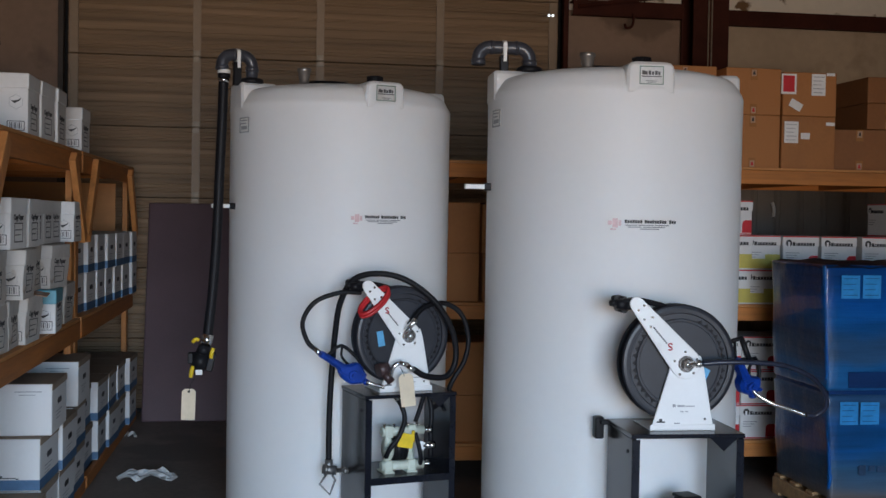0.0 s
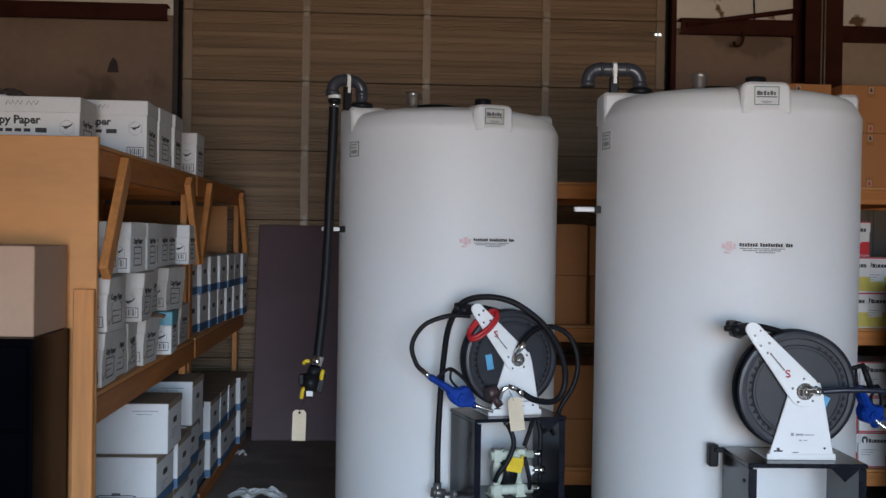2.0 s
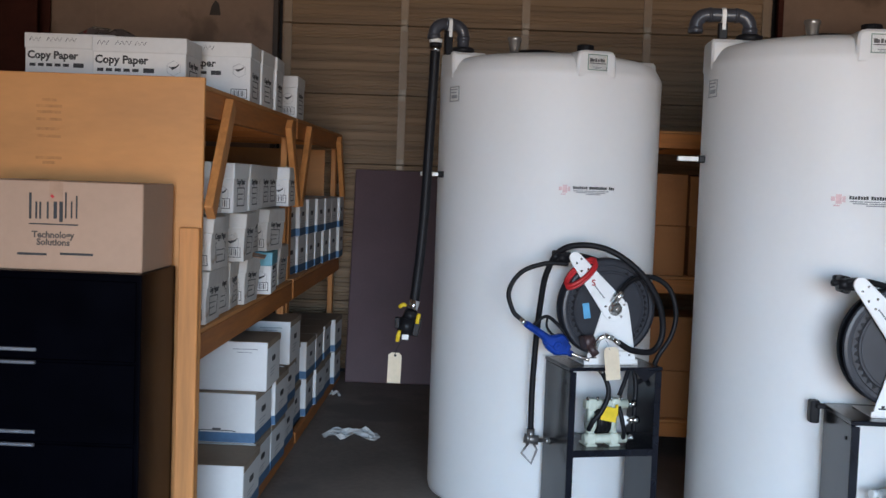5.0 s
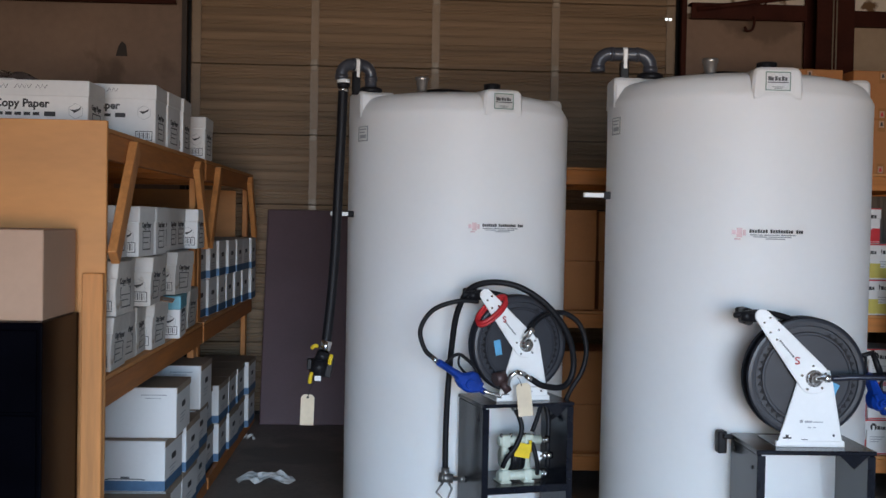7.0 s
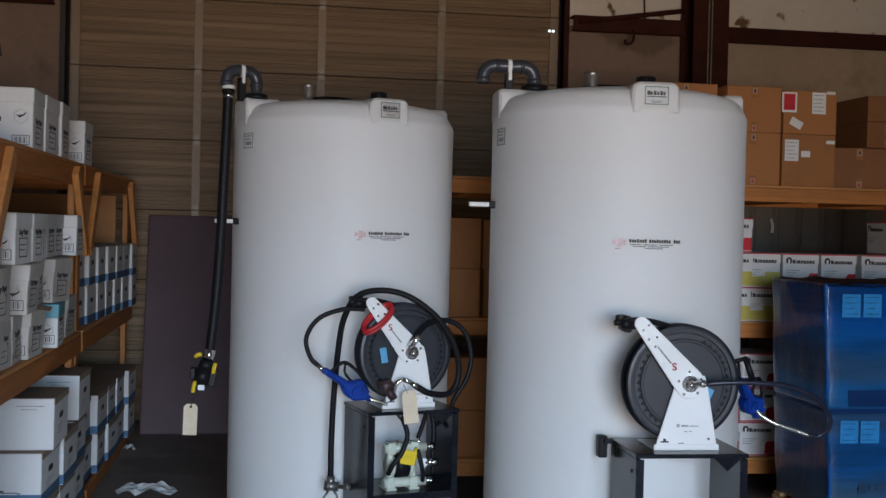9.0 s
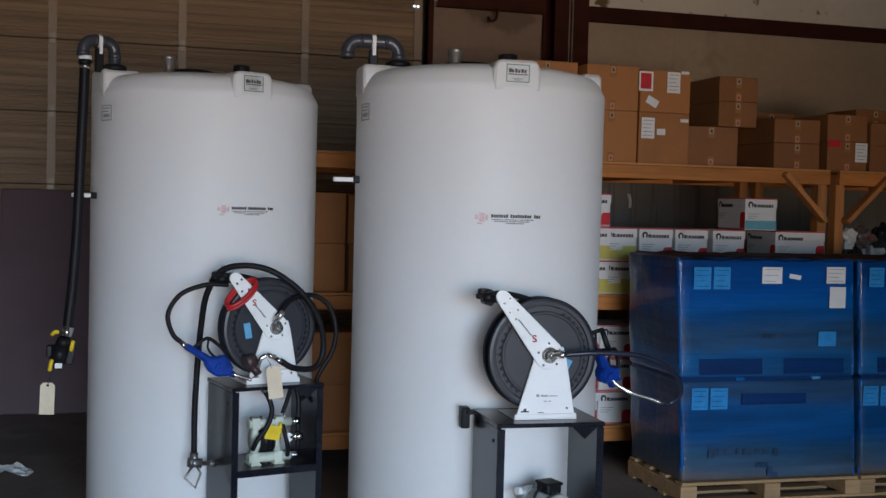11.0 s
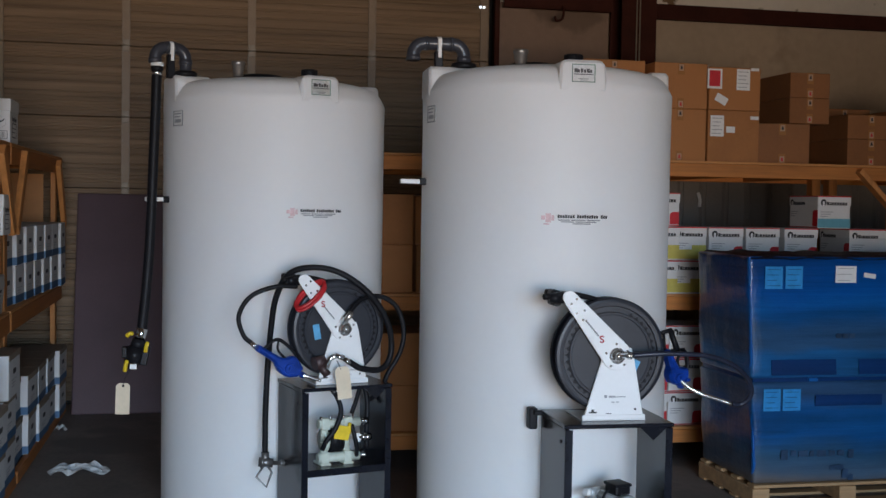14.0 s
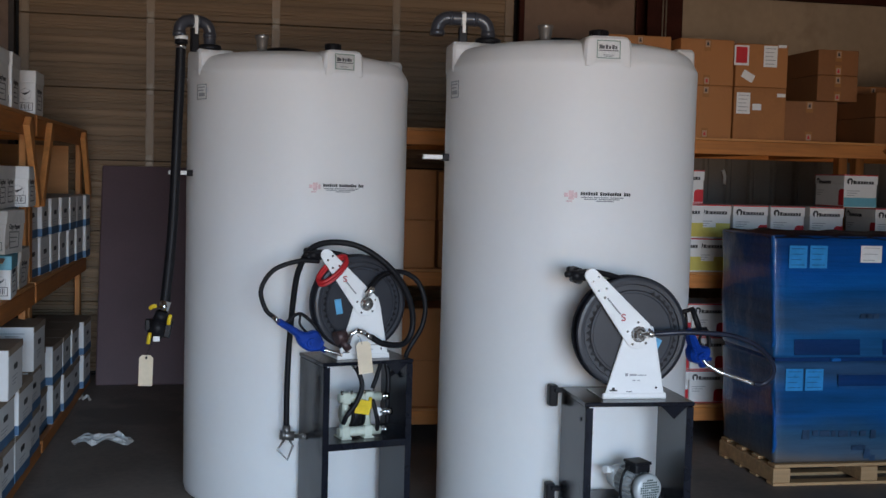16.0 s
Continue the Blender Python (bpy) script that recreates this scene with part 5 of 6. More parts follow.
def copy_box(h=0.262):
    w, d = 0.445, 0.29
    t = carton(w, d, h, M_WHITEB, "copy_paper_box", "white lidded copy paper box with black print", 0.075, False, "copy paper boxes")
    body = t.children[0]
    e = -d / 2 - 0.0002
    lettering("Copy Paper", 0.053, M_INK, body, pose(-0.085, e, h - 0.110))
    p = B()
    for k in range(5):
        flat(p, -0.20 + 0.042 * k, -0.170 + 0.042 * k, h - 0.165, h - 0.150, e)
    flat(p, 0.02, 0.072, h - 0.168, h - 0.146, e)
    part("address_print", p, M_INK, body)

    def side(m):
        q = B()
        prism(q, [(-0.026, 0.128), (-0.006, 0.112), (0.020, 0.128), (0.026, 0.142), (0.010, 0.130), (-0.010, 0.126)], 0.0012, m @ pose(0, -0.0012, h - 0.262))
        part("bird_mark", q, M_INK, body)
        q = B()
        hexa = [(0.036 * math.sin(math.pi * k / 3), -0.0008, h - 0.142 + 0.036 * math.cos(math.pi * k / 3)) for k in range(7)]
        tube(q, [m @ Vector(v) for v in hexa], 0.0011, 4, 1, False)
        part("outline_mark", q, M_GREYINK, body)
        q = B()
        for x0, x1, z0, z1 in ((-0.042, 0.042, 0.020, 0.0235), (-0.042, 0.042, 0.0645, 0.068), (-0.042, -0.0385, 0.0235, 0.0645), (0.0385, 0.042, 0.0235, 0.0645), (-0.03, -0.028, 0.030, 0.060), (-0.024, -0.019, 0.030, 0.060), (-0.014, -0.012, 0.030, 0.060), (-0.006, 0.0, 0.030, 0.060), (0.006, 0.008, 0.030, 0.060), (0.014, 0.020, 0.030, 0.060), (0.026, 0.028, 0.030, 0.060)):
            flat(q, x0, x1, z0, z1, 0, 0.0012, m)
        part("barcode", q, M_PRINT, body)

    def end(m):
        ob = lettering("Copy Paper", 0.036, M_INK, body, m @ pose(0, -0.0006, 0.145))
        q = B()
        for x0, x1, z0, z1 in ((-0.075, 0.075, 0.03, 0.036), (-0.075, 0.075, 0.114, 0.120), (-0.075, -0.069, 0.036, 0.114), (0.069, 0.075, 0.036, 0.114), (-0.06, 0.05, 0.085, 0.090), (-0.06, 0.03, 0.062, 0.067)):
            flat(q, x0, x1, z0, z1, 0, 0.0012, m)
        part("address_frame", q, M_PRINT, body)

    side(pose(0.165, e, 0.0))
    end(pose(w / 2 + 0.0002, 0, 0, 0, 0, 90))
    for a0, n in ((-0.20, 3), (-0.115, 4), (-0.02, 3)):
        p = B()
        tube(p, [(a0 + 0.011 * k, e - 0.0045, h - 0.031 + (0.010 if k % 2 else -0.009)) for k in range(2 * n)], 0.0016, 5, 1, False)
        part("pen_mark", p, M_PEN, t.children[1])
    return t


def banker_box(blue=True, h=0.248, w=0.40, d=0.315):
    t = carton(w, d, h, M_BANK, "archive_box", "white archive box with a blue printed base band" if blue else "plain white archive box with hand holes", 0.0, False, "archive boxes")
    body = t.children[0]
    if blue:
        p = B()
        box(p, -w / 2 - 0.0012, w / 2 + 0.0012, -d / 2 - 0.0012, d / 2 + 0.0012, 0.004, 0.055)
        band = part("base_band", p, M_BAND, body, "blue printed band")
        p = B()
        for x0, x1, z0, z1 in ((-0.085, 0.085, 0.062, 0.067), (-0.10, -0.085, 0.058, 0.064), (0.085, 0.10, 0.058, 0.064), (-0.022, 0.022, 0.067, 0.077)):
            flat(p, x0, x1, z0, z1, -d / 2 - 0.0014)
        part("emblem", p, M_PRINT, body)
    else:
        p = B()
        flat(p, 0.02, 0.15, h - 0.040, h - 0.035, -d / 2 - 0.0012)
        flat(p, 0.04, 0.12, h - 0.056, h - 0.052, -d / 2 - 0.0012)
        part("small_print", p, M_GREYINK, body)
    # flat ink-black plate stands in for the shade inside the hole
    p = B()
    m = pose(w / 2 + 0.0003, 0, 0, 0, 0, 90)
    prism(p, [(-0.045, 0.135), (0.045, 0.135), (0.055, 0.15), (0.045, 0.165), (-0.045, 0.165), (-0.055, 0.15)], 0.0012, m @ pose(0, -0.0012, 0))
    part("hand_hole", p, M_INK, body)
    for k in range(3):
        p = B()
        flat(p, -0.10, 0.06 - 0.03 * k, 0.10 - 0.018 * k, 0.104 - 0.018 * k, 0, 0.0012, m)
        part("form_line", p, M_GREYINK, body)
    return t


def office_paper_carton(panel, w=0.252, d=0.40):
    """White paper carton with a black round mark, a bold word bar and a coloured panel, on its front and left side."""
    h = 0.232
    names = {"yellow": M_LYEL, "red": M_LRED, "teal": M_LCYAN}
    t = carton(w, d, h, M_WHITEB, "paper_carton", "white paper carton with black mark and %s panel" % panel, 0.07, False, "paper cartons")
    body, lid = t.children[0], t.children[1]

    def face(m, ww, wide):
        k0 = -ww / 2 + 0.04
        p = B()
        ring = [(k0 + 0.022 * math.cos(a), 0.184 + 0.024 * math.sin(a)) for a in [2 * math.pi * k / 16 for k in range(16)]]
        prism(p, ring, 0.0012, m @ pose(0, -0.0056, 0))
        part("round_mark", p, M_INK, lid)
        p = B()
        flat(p, k0 - 0.007, k0 + 0.007, 0.160, 0.192, -0.0057, 0.0008, m)
        part("mark_centre", p, M_LABEL, lid)
        p = B()
        u, edge = k0 + 0.026, []
        for cw, ch in ((0.018, 0.025), (0.007, 0.021), (0.019, 0.021), (0.016, 0.021), (0.017, 0.021), (0.015, 0.021), (0.019, 0.021), (0.014, 0.021)):
            edge += [(u, 0.169), (u, 0.166 + ch), (u + cw, 0.166 + ch), (u + cw, 0.169)]
            u += cw + 0.0045
        prism(p, [(k0 + 0.026, 0.166)] + edge + [(u - 0.0045, 0.166)], 0.0012, m @ pose(0, -0.0054, 0))
        part("word_bar", p, M_INK, lid)
        p = B()
        flat(p, -ww / 2 - 0.003, ww / 2 + 0.003, 0.224, 0.2315, -0.0042, 0.0008, m)
        part("red_rim", p, M_LRED, lid)
        p = B()
        if panel == "yellow":
            flat(p, -ww / 2, ww / 2, 0.01, 0.075, -0.0004, 0.0012, m)
            flat(p, 0.02, ww / 2, 0.075, 0.105, -0.0004, 0.0012, m)
        elif panel == "red" or wide:
            flat(p, -ww / 2, ww / 2, 0.003, 0.010, -0.0004, 0.0012, m)
            x = ww / 2 - 0.07
            top = 0.13 if wide else 0.10
            prism(p, [(x, 0.014), (x + 0.068, 0.014), (x + 0.068, top), (x + 0.02, top), (x + 0.004, top - 0.012), (x, top - 0.03)], 0.0012, m @ pose(0, -0.0016, 0))
        else:
            flat(p, -ww / 2, ww / 2, 0.006, 0.07, -0.0004, 0.0012, m)
        part("colour_panel", p, M_LRED if wide and panel != "yellow" else names[panel], body)
        p = B()
        for k in range(3):
            flat(p, k0 - 0.02, k0 + 0.08 - 0.02 * k, 0.115 - 0.016 * k, 0.120 - 0.016 * k, -0.0004, 0.0012, m)
        part("fine_print", p, M_GREYINK, body)

    face(pose(0, -d / 2, 0), w, w > 0.3)
    if panel == "teal" or w > 0.3:
        face(pose(-w / 2, 0, 0, 0, 0, -90), d, True)
    return t


rng = random.Random(7)
first = {}


def put(kind, make, x, y, z, rz=0.0):
    """A box of the kind with its base centre at the place."""
    m = pose(x, y, z, 0, 0, rz)
    if kind not in first:
        first[kind] = make()
        first[kind].matrix_basis = m
        return first[kind]
    return copy_thing(first[kind], m)


# copy paper boxes on the left rack: long sides, then ends, to the camera
TOP, MID = 2.067, 1.042
for x, y, rz in ((-1.625, 5.66, 0), (-1.375, 7.46, 0)):
    put("copy", copy_box, x, y, TOP, rz)
for x, y, rz in ((-2.07, 5.965, 1), (-1.41, 6.11, 1), (-1.40, 6.43, -2), (-1.39, 6.75, 2)):
    put("tall_copy", lambda: copy_box(0.303), x, y, TOP, rz)
LOW = 0.233


def teal_box():
    t = copy_box(LOW)
    tagged(t, "white copy paper box with a torn teal lid", "box")
    t.children[1].data = t.children[1].data.copy()
    t.children[1].data.materials[0] = M_LCYAN
    return t


# front edge, how far it juts out of the row, and its turn
ROWS = (((4.90, 0.02, 1), (5.20, 0.0, -2), (5.50, 0.0, 2), (5.81, 0.03, -1), (6.374, 0.055, 3), (6.68, 0.0, -1), (6.98, 0.01, 1)),
        ((4.90, 0.05, -1), (5.20, 0.0, 1), (5.50, 0.065, 2), (5.81, 0.0, -3), (6.11, -0.01, 1), (6.42, 0.055, -5), (6.74, 0.0, 0), (7.0, -0.1, 2)),
        ((5.02, 0.0, 1), (5.33, 0.055, -1), (5.72, 0.05, 1), (6.06, 0.0, -1), (6.365, 0.0, 1), (6.67, -0.01, 0), (6.97, 0.06, 1)))
# greyer and browner than white_board, with random brown spots
M_CRUSH = mat("greyer_board", (0.50, 0.475, 0.44), 0.8, spec=0.1, var=0.16, scale=4, fine=30, bump=0.12, spot=(0.34, 0.27, 0.20), spot_scale=5, spot_at=0.62)


def worn_box(seed):
    t = copy_box(LOW)
    tagged(t, "worn grey-white copy paper box with dented sides", "box")
    slump(t, seed * 3.7, 0.016)
    for ob in t.children:
        ob.data.materials[0] = M_CRUSH
    return t


for lay, row in enumerate(ROWS):
    for i, (y, out, rz) in enumerate(row):
        y = 4.985 + (y - 4.90) * 0.915
        torn = lay == 0 and i == 4
        kind = "teal_lid" if torn else "worn_%d" % ((i + lay) % 3) if lay < 2 else "low"
        make = teal_box if torn else (lambda k=i + lay: worn_box(k % 3)) if lay < 2 else (lambda: copy_box(LOW))
        put(kind, make, -1.405 + out, y + 0.145, MID + (LOW + 0.0045) * lay, rz * 1.4)
# a loose kraft flap and a strip sticking out of the boxes
p = B()
box(p, -0.10, 0.10, -0.14, 0.14, 0.0, 0.004, 0.001, 1)
for v in p.verts:
    v.co.z -= 0.25 * max(0.0, v.co.x) ** 1.2
solid("cardboard_flap", p, M_CARDL, "loose bent sheet of kraft board between boxes", "cardboard", pose(-1.21, 6.12, 1.288, 0, 6, 8))
for lay in range(2):
    for k in range(7):
        put("blue", banker_box, -1.41 + 0.017 * k + rng.uniform(-0.008, 0.008), 7.635 + 0.325 * k, MID + 0.2495 * lay, rng.uniform(-1.5, 1.5))
# archive boxes on the floor under the left rack
BASE, BOX = 0.050, 0.260


def deep_box(blue):
    """An archive box with its printed end to the camera and a kraft-coloured top."""
    t = banker_box(blue, BOX - 0.002, 0.40, 0.412)
    p = B()
    box(p, -0.203, 0.203, -0.209, 0.209, BOX - 0.0015, BOX - 0.0005)
    box(p, 0.2005, 0.2035, -0.209, 0.209, BOX - 0.035, BOX - 0.0017)
    part("lid", p, M_KRAFT, t, "brown-grey board lid")
    return t


M_KRAFT = mat("kraft_lid", (0.30, 0.235, 0.18), 0.8, spec=0.1, var=0.12, scale=4, fine=40, bump=0.08)
for y, n, x in ((5.46, 1, -1.062), (5.915, 2, -1.100), (6.365, 2, -1.082), (6.83, 2, -1.105), (7.415, 2, -1.16), (7.84, 2, -1.125), (8.265, 2, -1.115), (8.69, 2, -1.10), (9.115, 2, -1.085)):
    for lay in range(n):
        put("deep", lambda: deep_box(True), x - 0.2 + rng.uniform(-0.012, 0.012), y + 0.206, BASE + BOX * lay, rng.uniform(-1.6, 1.6))
for x, y in ((-1.065, 5.985), (-1.085, 6.86)):
    put("deep_plain", lambda: deep_box(False), x - 0.2, y + 0.206, BASE + 2 * BOX, rng.uniform(-1.5, 1.5))
# cartons on the right rack's top deck
DT, DM, DB = 2.071, 1.146, 0.221


def stack(x0, x1, y0, y1, zs, material=None, label=None, tape=True, turn=0.0):
    made = []
    for a, b in zip(zs, zs[1:]):
        c = carton(x1 - x0 - 0.006, y1 - y0, b - a - 0.002, material or M_CARD, "carton", label or "brown cardboard carton on the timber rack", 0.0, tape)
        c.matrix_basis = pose((x0 + x1) / 2, (y0 + y1) / 2, a, 0, 0, turn + rng.uniform(-1.2, 1.2))
        made.append(c)
    return made


stack(2.56, 3.02, 7.62, 8.2, (DT, 2.42, 2.77))
stack(3.03, 3.432, 7.50, 8.05, (DT, 2.435, 2.752))
labelled = stack(3.438, 3.832, 7.49, 8.05, (DT, 2.435, 2.735), None, "brown cardboard carton with shipping labels", False)
stack(3.862, 4.268, 7.53, 7.99, (DT, 2.358), M_CARDD, turn=-7)
stack(4.062, 4.378, 7.50, 7.96, (2.359, 2.542, 2.722), M_CARDD)
stack(4.518, 4.908, 7.50, 8.02, (DT, 2.262, 2.438), M_CARDD)
stack(4.30, 4.50, 7.98, 8.44, (DT, 2.3, 2.46), M_CARDD)
stack(4.62, 5.05, 8.05, 8.45, (DT, 2.3, 2.53), M_CARDD)
marked = stack(4.972, 5.315, 7.50, 8.0, (DT, 2.29, 2.49), M_CARDD, "brown cardboard carton with a red label")
stack(5.345, 5.75, 7.50, 8.0, (DT, 2.27, 2.44), M_CARDD)
stack(5.48, 5.85, 7.9, 8.3, (2.441, 2.58), M_CARDD)
stack(5.80, 6.25, 7.50, 8.0, (DT, 2.40), M_CARDD)
# cartons seen between the tanks
stack(0.78, 1.36, 7.48, 7.95, (DM, 1.466, 1.80))
stack(1.375, 1.95, 7.50, 7.95, (DM, 1.466, 1.79))
stack(0.75, 1.52, 7.47, 7.95, (DB, 0.53, 0.88))
stack(1.54, 2.2, 7.49, 7.95, (DB, 0.53, 0.86))


def stick(thing_ob, name, x0, x1, z0, z1, y, material, lab="", rot=0.0, marks=0):
    """A flat label on a front at world y, with bars of print."""
    p = B()
    cx, cz = (x0 + x1) / 2, (z0 + z1) / 2
    m = pose(cx, y, cz, 0, rot, 0)
    flat(p, x0 - cx, x1 - cx, z0 - cz, z1 - cz, 0, 0.0015, m)
    o = partw(name, p, material, thing_ob, lab)
    if marks:
        p = B()
        w, h = x1 - x0, z1 - z0
        for k in range(marks):
            zz = h * (0.36 - 0.72 * k / max(1, marks - 1))
            flat(p, -0.38 * w, (0.38 - 0.2 * ((k * 7) % 3) / 2) * w, zz - 0.012 * h, zz + 0.018 * h, -0.0016, 0.0008, m)
        p.transform(wmat(thing_ob).inverted())
        part("print", p, mat("print_under_film", (0.012, 0.09, 0.26), 0.3, var=0.3, scale=20) if material is M_FILML else M_GREYINK, o)
    return o


stick(marked[0], "red_label", *(4.974, 5.075, 2.244, 2.299), 7.49, M_LRED, "red label")
stick(marked[0], "shipping_label", *(5.205, 5.308, 2.139, 2.283), 7.49, M_LABEL, "white shipping label", 0, 5)
up, lo = labelled[1], labelled[0]
yl = 7.482
stick(up, "red_label", *(3.425, 3.534, 2.580, 2.718), yl, M_LABEL, "white label with a red field")
stick(up, "red_field", *(3.438, 3.520, 2.596, 2.706), yl - 0.002, M_LRED)
stick(up, "shipping_label", *(3.644, 3.745, 2.575, 2.723), yl, M_LABEL, "white shipping label", 0, 5)
stick(up, "small_label", *(3.751, 3.813, 2.712, 2.732), yl, M_LABEL)
stick(up, "torn_label", *(3.487, 3.579, 2.479, 2.535), yl, M_LABEL, "torn white label", 28)
stick(lo, "shipping_label", *(3.455, 3.556, 2.247, 2.394), yl, M_LABEL, "white shipping label", 0, 5)
stick(lo, "small_label", *(3.574, 3.640, 2.275, 2.319), yl, M_LABEL)
stick(lo, "small_label", *(3.756, 3.819, 2.371, 2.395), yl, M_LABEL)

# paper cartons behind the wrapped pallets
for x, z, c in ((3.292, DM, "yellow"), (3.292, DM + 0.234, "yellow"), (3.566, DM, "red"), (3.566, DM + 0.234, "red"), (3.842, DM, "red"), (3.842, DM + 0.234, "red"), (4.14, DM, "red"), (4.14, DM + 0.234, "red"),
                (4.413, DM, "red"), (4.72, DM, "red"), (3.085, DM, "yellow"), (3.085, DM + 0.234, "yellow"), (3.085, DM + 0.468, "red"), (4.395, DM + 0.468, "teal")):
    put(c, (lambda cc: (lambda: office_paper_carton(cc)))(c), x, 7.62 + rng.uniform(-0.01, 0.01), z, rng.uniform(-1.5, 1.5))
put("wide", lambda: office_paper_carton("red", 0.405, 0.40), 4.727, 7.63, DM + 0.234, 0)
for x in (3.05, 3.312, 3.60):
    for lay in range(3):
        put("red", lambda: office_paper_carton("red"), x, 7.66, DB + 0.234 * lay, rng.uniform(-1.5, 1.5))


def crumple(bm, c, sx, sy, sz, seed, n=3):
    """A crumpled lump."""
    r = bmesh.ops.create_icosphere(bm, subdivisions=n, radius=1.0)
    rg = random.Random(seed)
    off = Vector((rg.uniform(0, 50), rg.uniform(0, 50), 0))
    for v in r["verts"]:
        q = v.co.normalized()
        rough = 1.0 if n < 4 else 0.4
        k = 0.75 + rough * (0.45 * noise.noise(q * 2.3 + off) + 0.22 * noise.noise(q * 6.0 + off))
        v.co = Vector((q.x * sx * k, q.y * sy * k, max(-0.5, q.z * k) * sz)) + Vector(c)
    if n > 3:
        for f in bm.faces:
            f.smooth = True
    return bm


M_BAG = mat("clear_plastic_bag", (0.12, 0.095, 0.09), 0.22, var=0.5, scale=9, bump=0.6, fine=25, coat=0.3, spot=(0.16, 0.03, 0.025), spot_scale=9, spot_at=0.6)
M_DBAG = mat("dark_plastic_bag", (0.02, 0.02, 0.024), 0.25, var=0.4, scale=10, bump=0.4)
for i, (x, y, z, sx, sy, sz, mm) in enumerate(((5.26, 7.60, DM + 0.17, 0.15, 0.13, 0.30, M_DBAG), (5.44, 7.56, DM + 0.17, 0.14, 0.11, 0.32, M_PAPER), (5.62, 7.6, DM + 0.17, 0.18, 0.14, 0.30, M_DBAG), (5.80, 7.57, DM + 0.17, 0.15, 0.12, 0.32, M_PAPER), (5.97, 7.62, DM + 0.17, 0.2, 0.14, 0.30, M_DBAG),
                                              (5.20, 7.55, DM + 0.40, 0.10, 0.09, 0.12, M_PAPER), (5.34, 7.56, DM + 0.41, 0.12, 0.09, 0.13, M_BAG), (5.50, 7.54, DM + 0.42, 0.11, 0.09, 0.14, M_DBAG), (5.66, 7.55, DM + 0.43, 0.13, 0.09, 0.15, M_PAPER), (5.85, 7.55, DM + 0.43, 0.14, 0.10, 0.15, M_BAG))):
    p = B()
    crumple(p, (0, 0, 0), sx, sy, sz, i)
    solid("plastic_bag", p, mm, "crumpled %s plastic bag of parts on the rack" % {"dark_plastic_bag": "black", "crumpled_paper": "white"}.get(mm.name, "clear grey"), "bag", pose(x, y, z), "plastic bags")
p = B()
c = Vector((-2.024, 6.200, 2.420))
crumple(p, (0, 0, 0), 0.37, 0.22, 0.30, 31, 4)
solid("plastic_bag", p, M_BAG, "clear plastic bag of red and grey bits on the rack", "bag", pose(c.x, c.y, 2.217), "plastic bags")

# ---- wrapped pallets ----


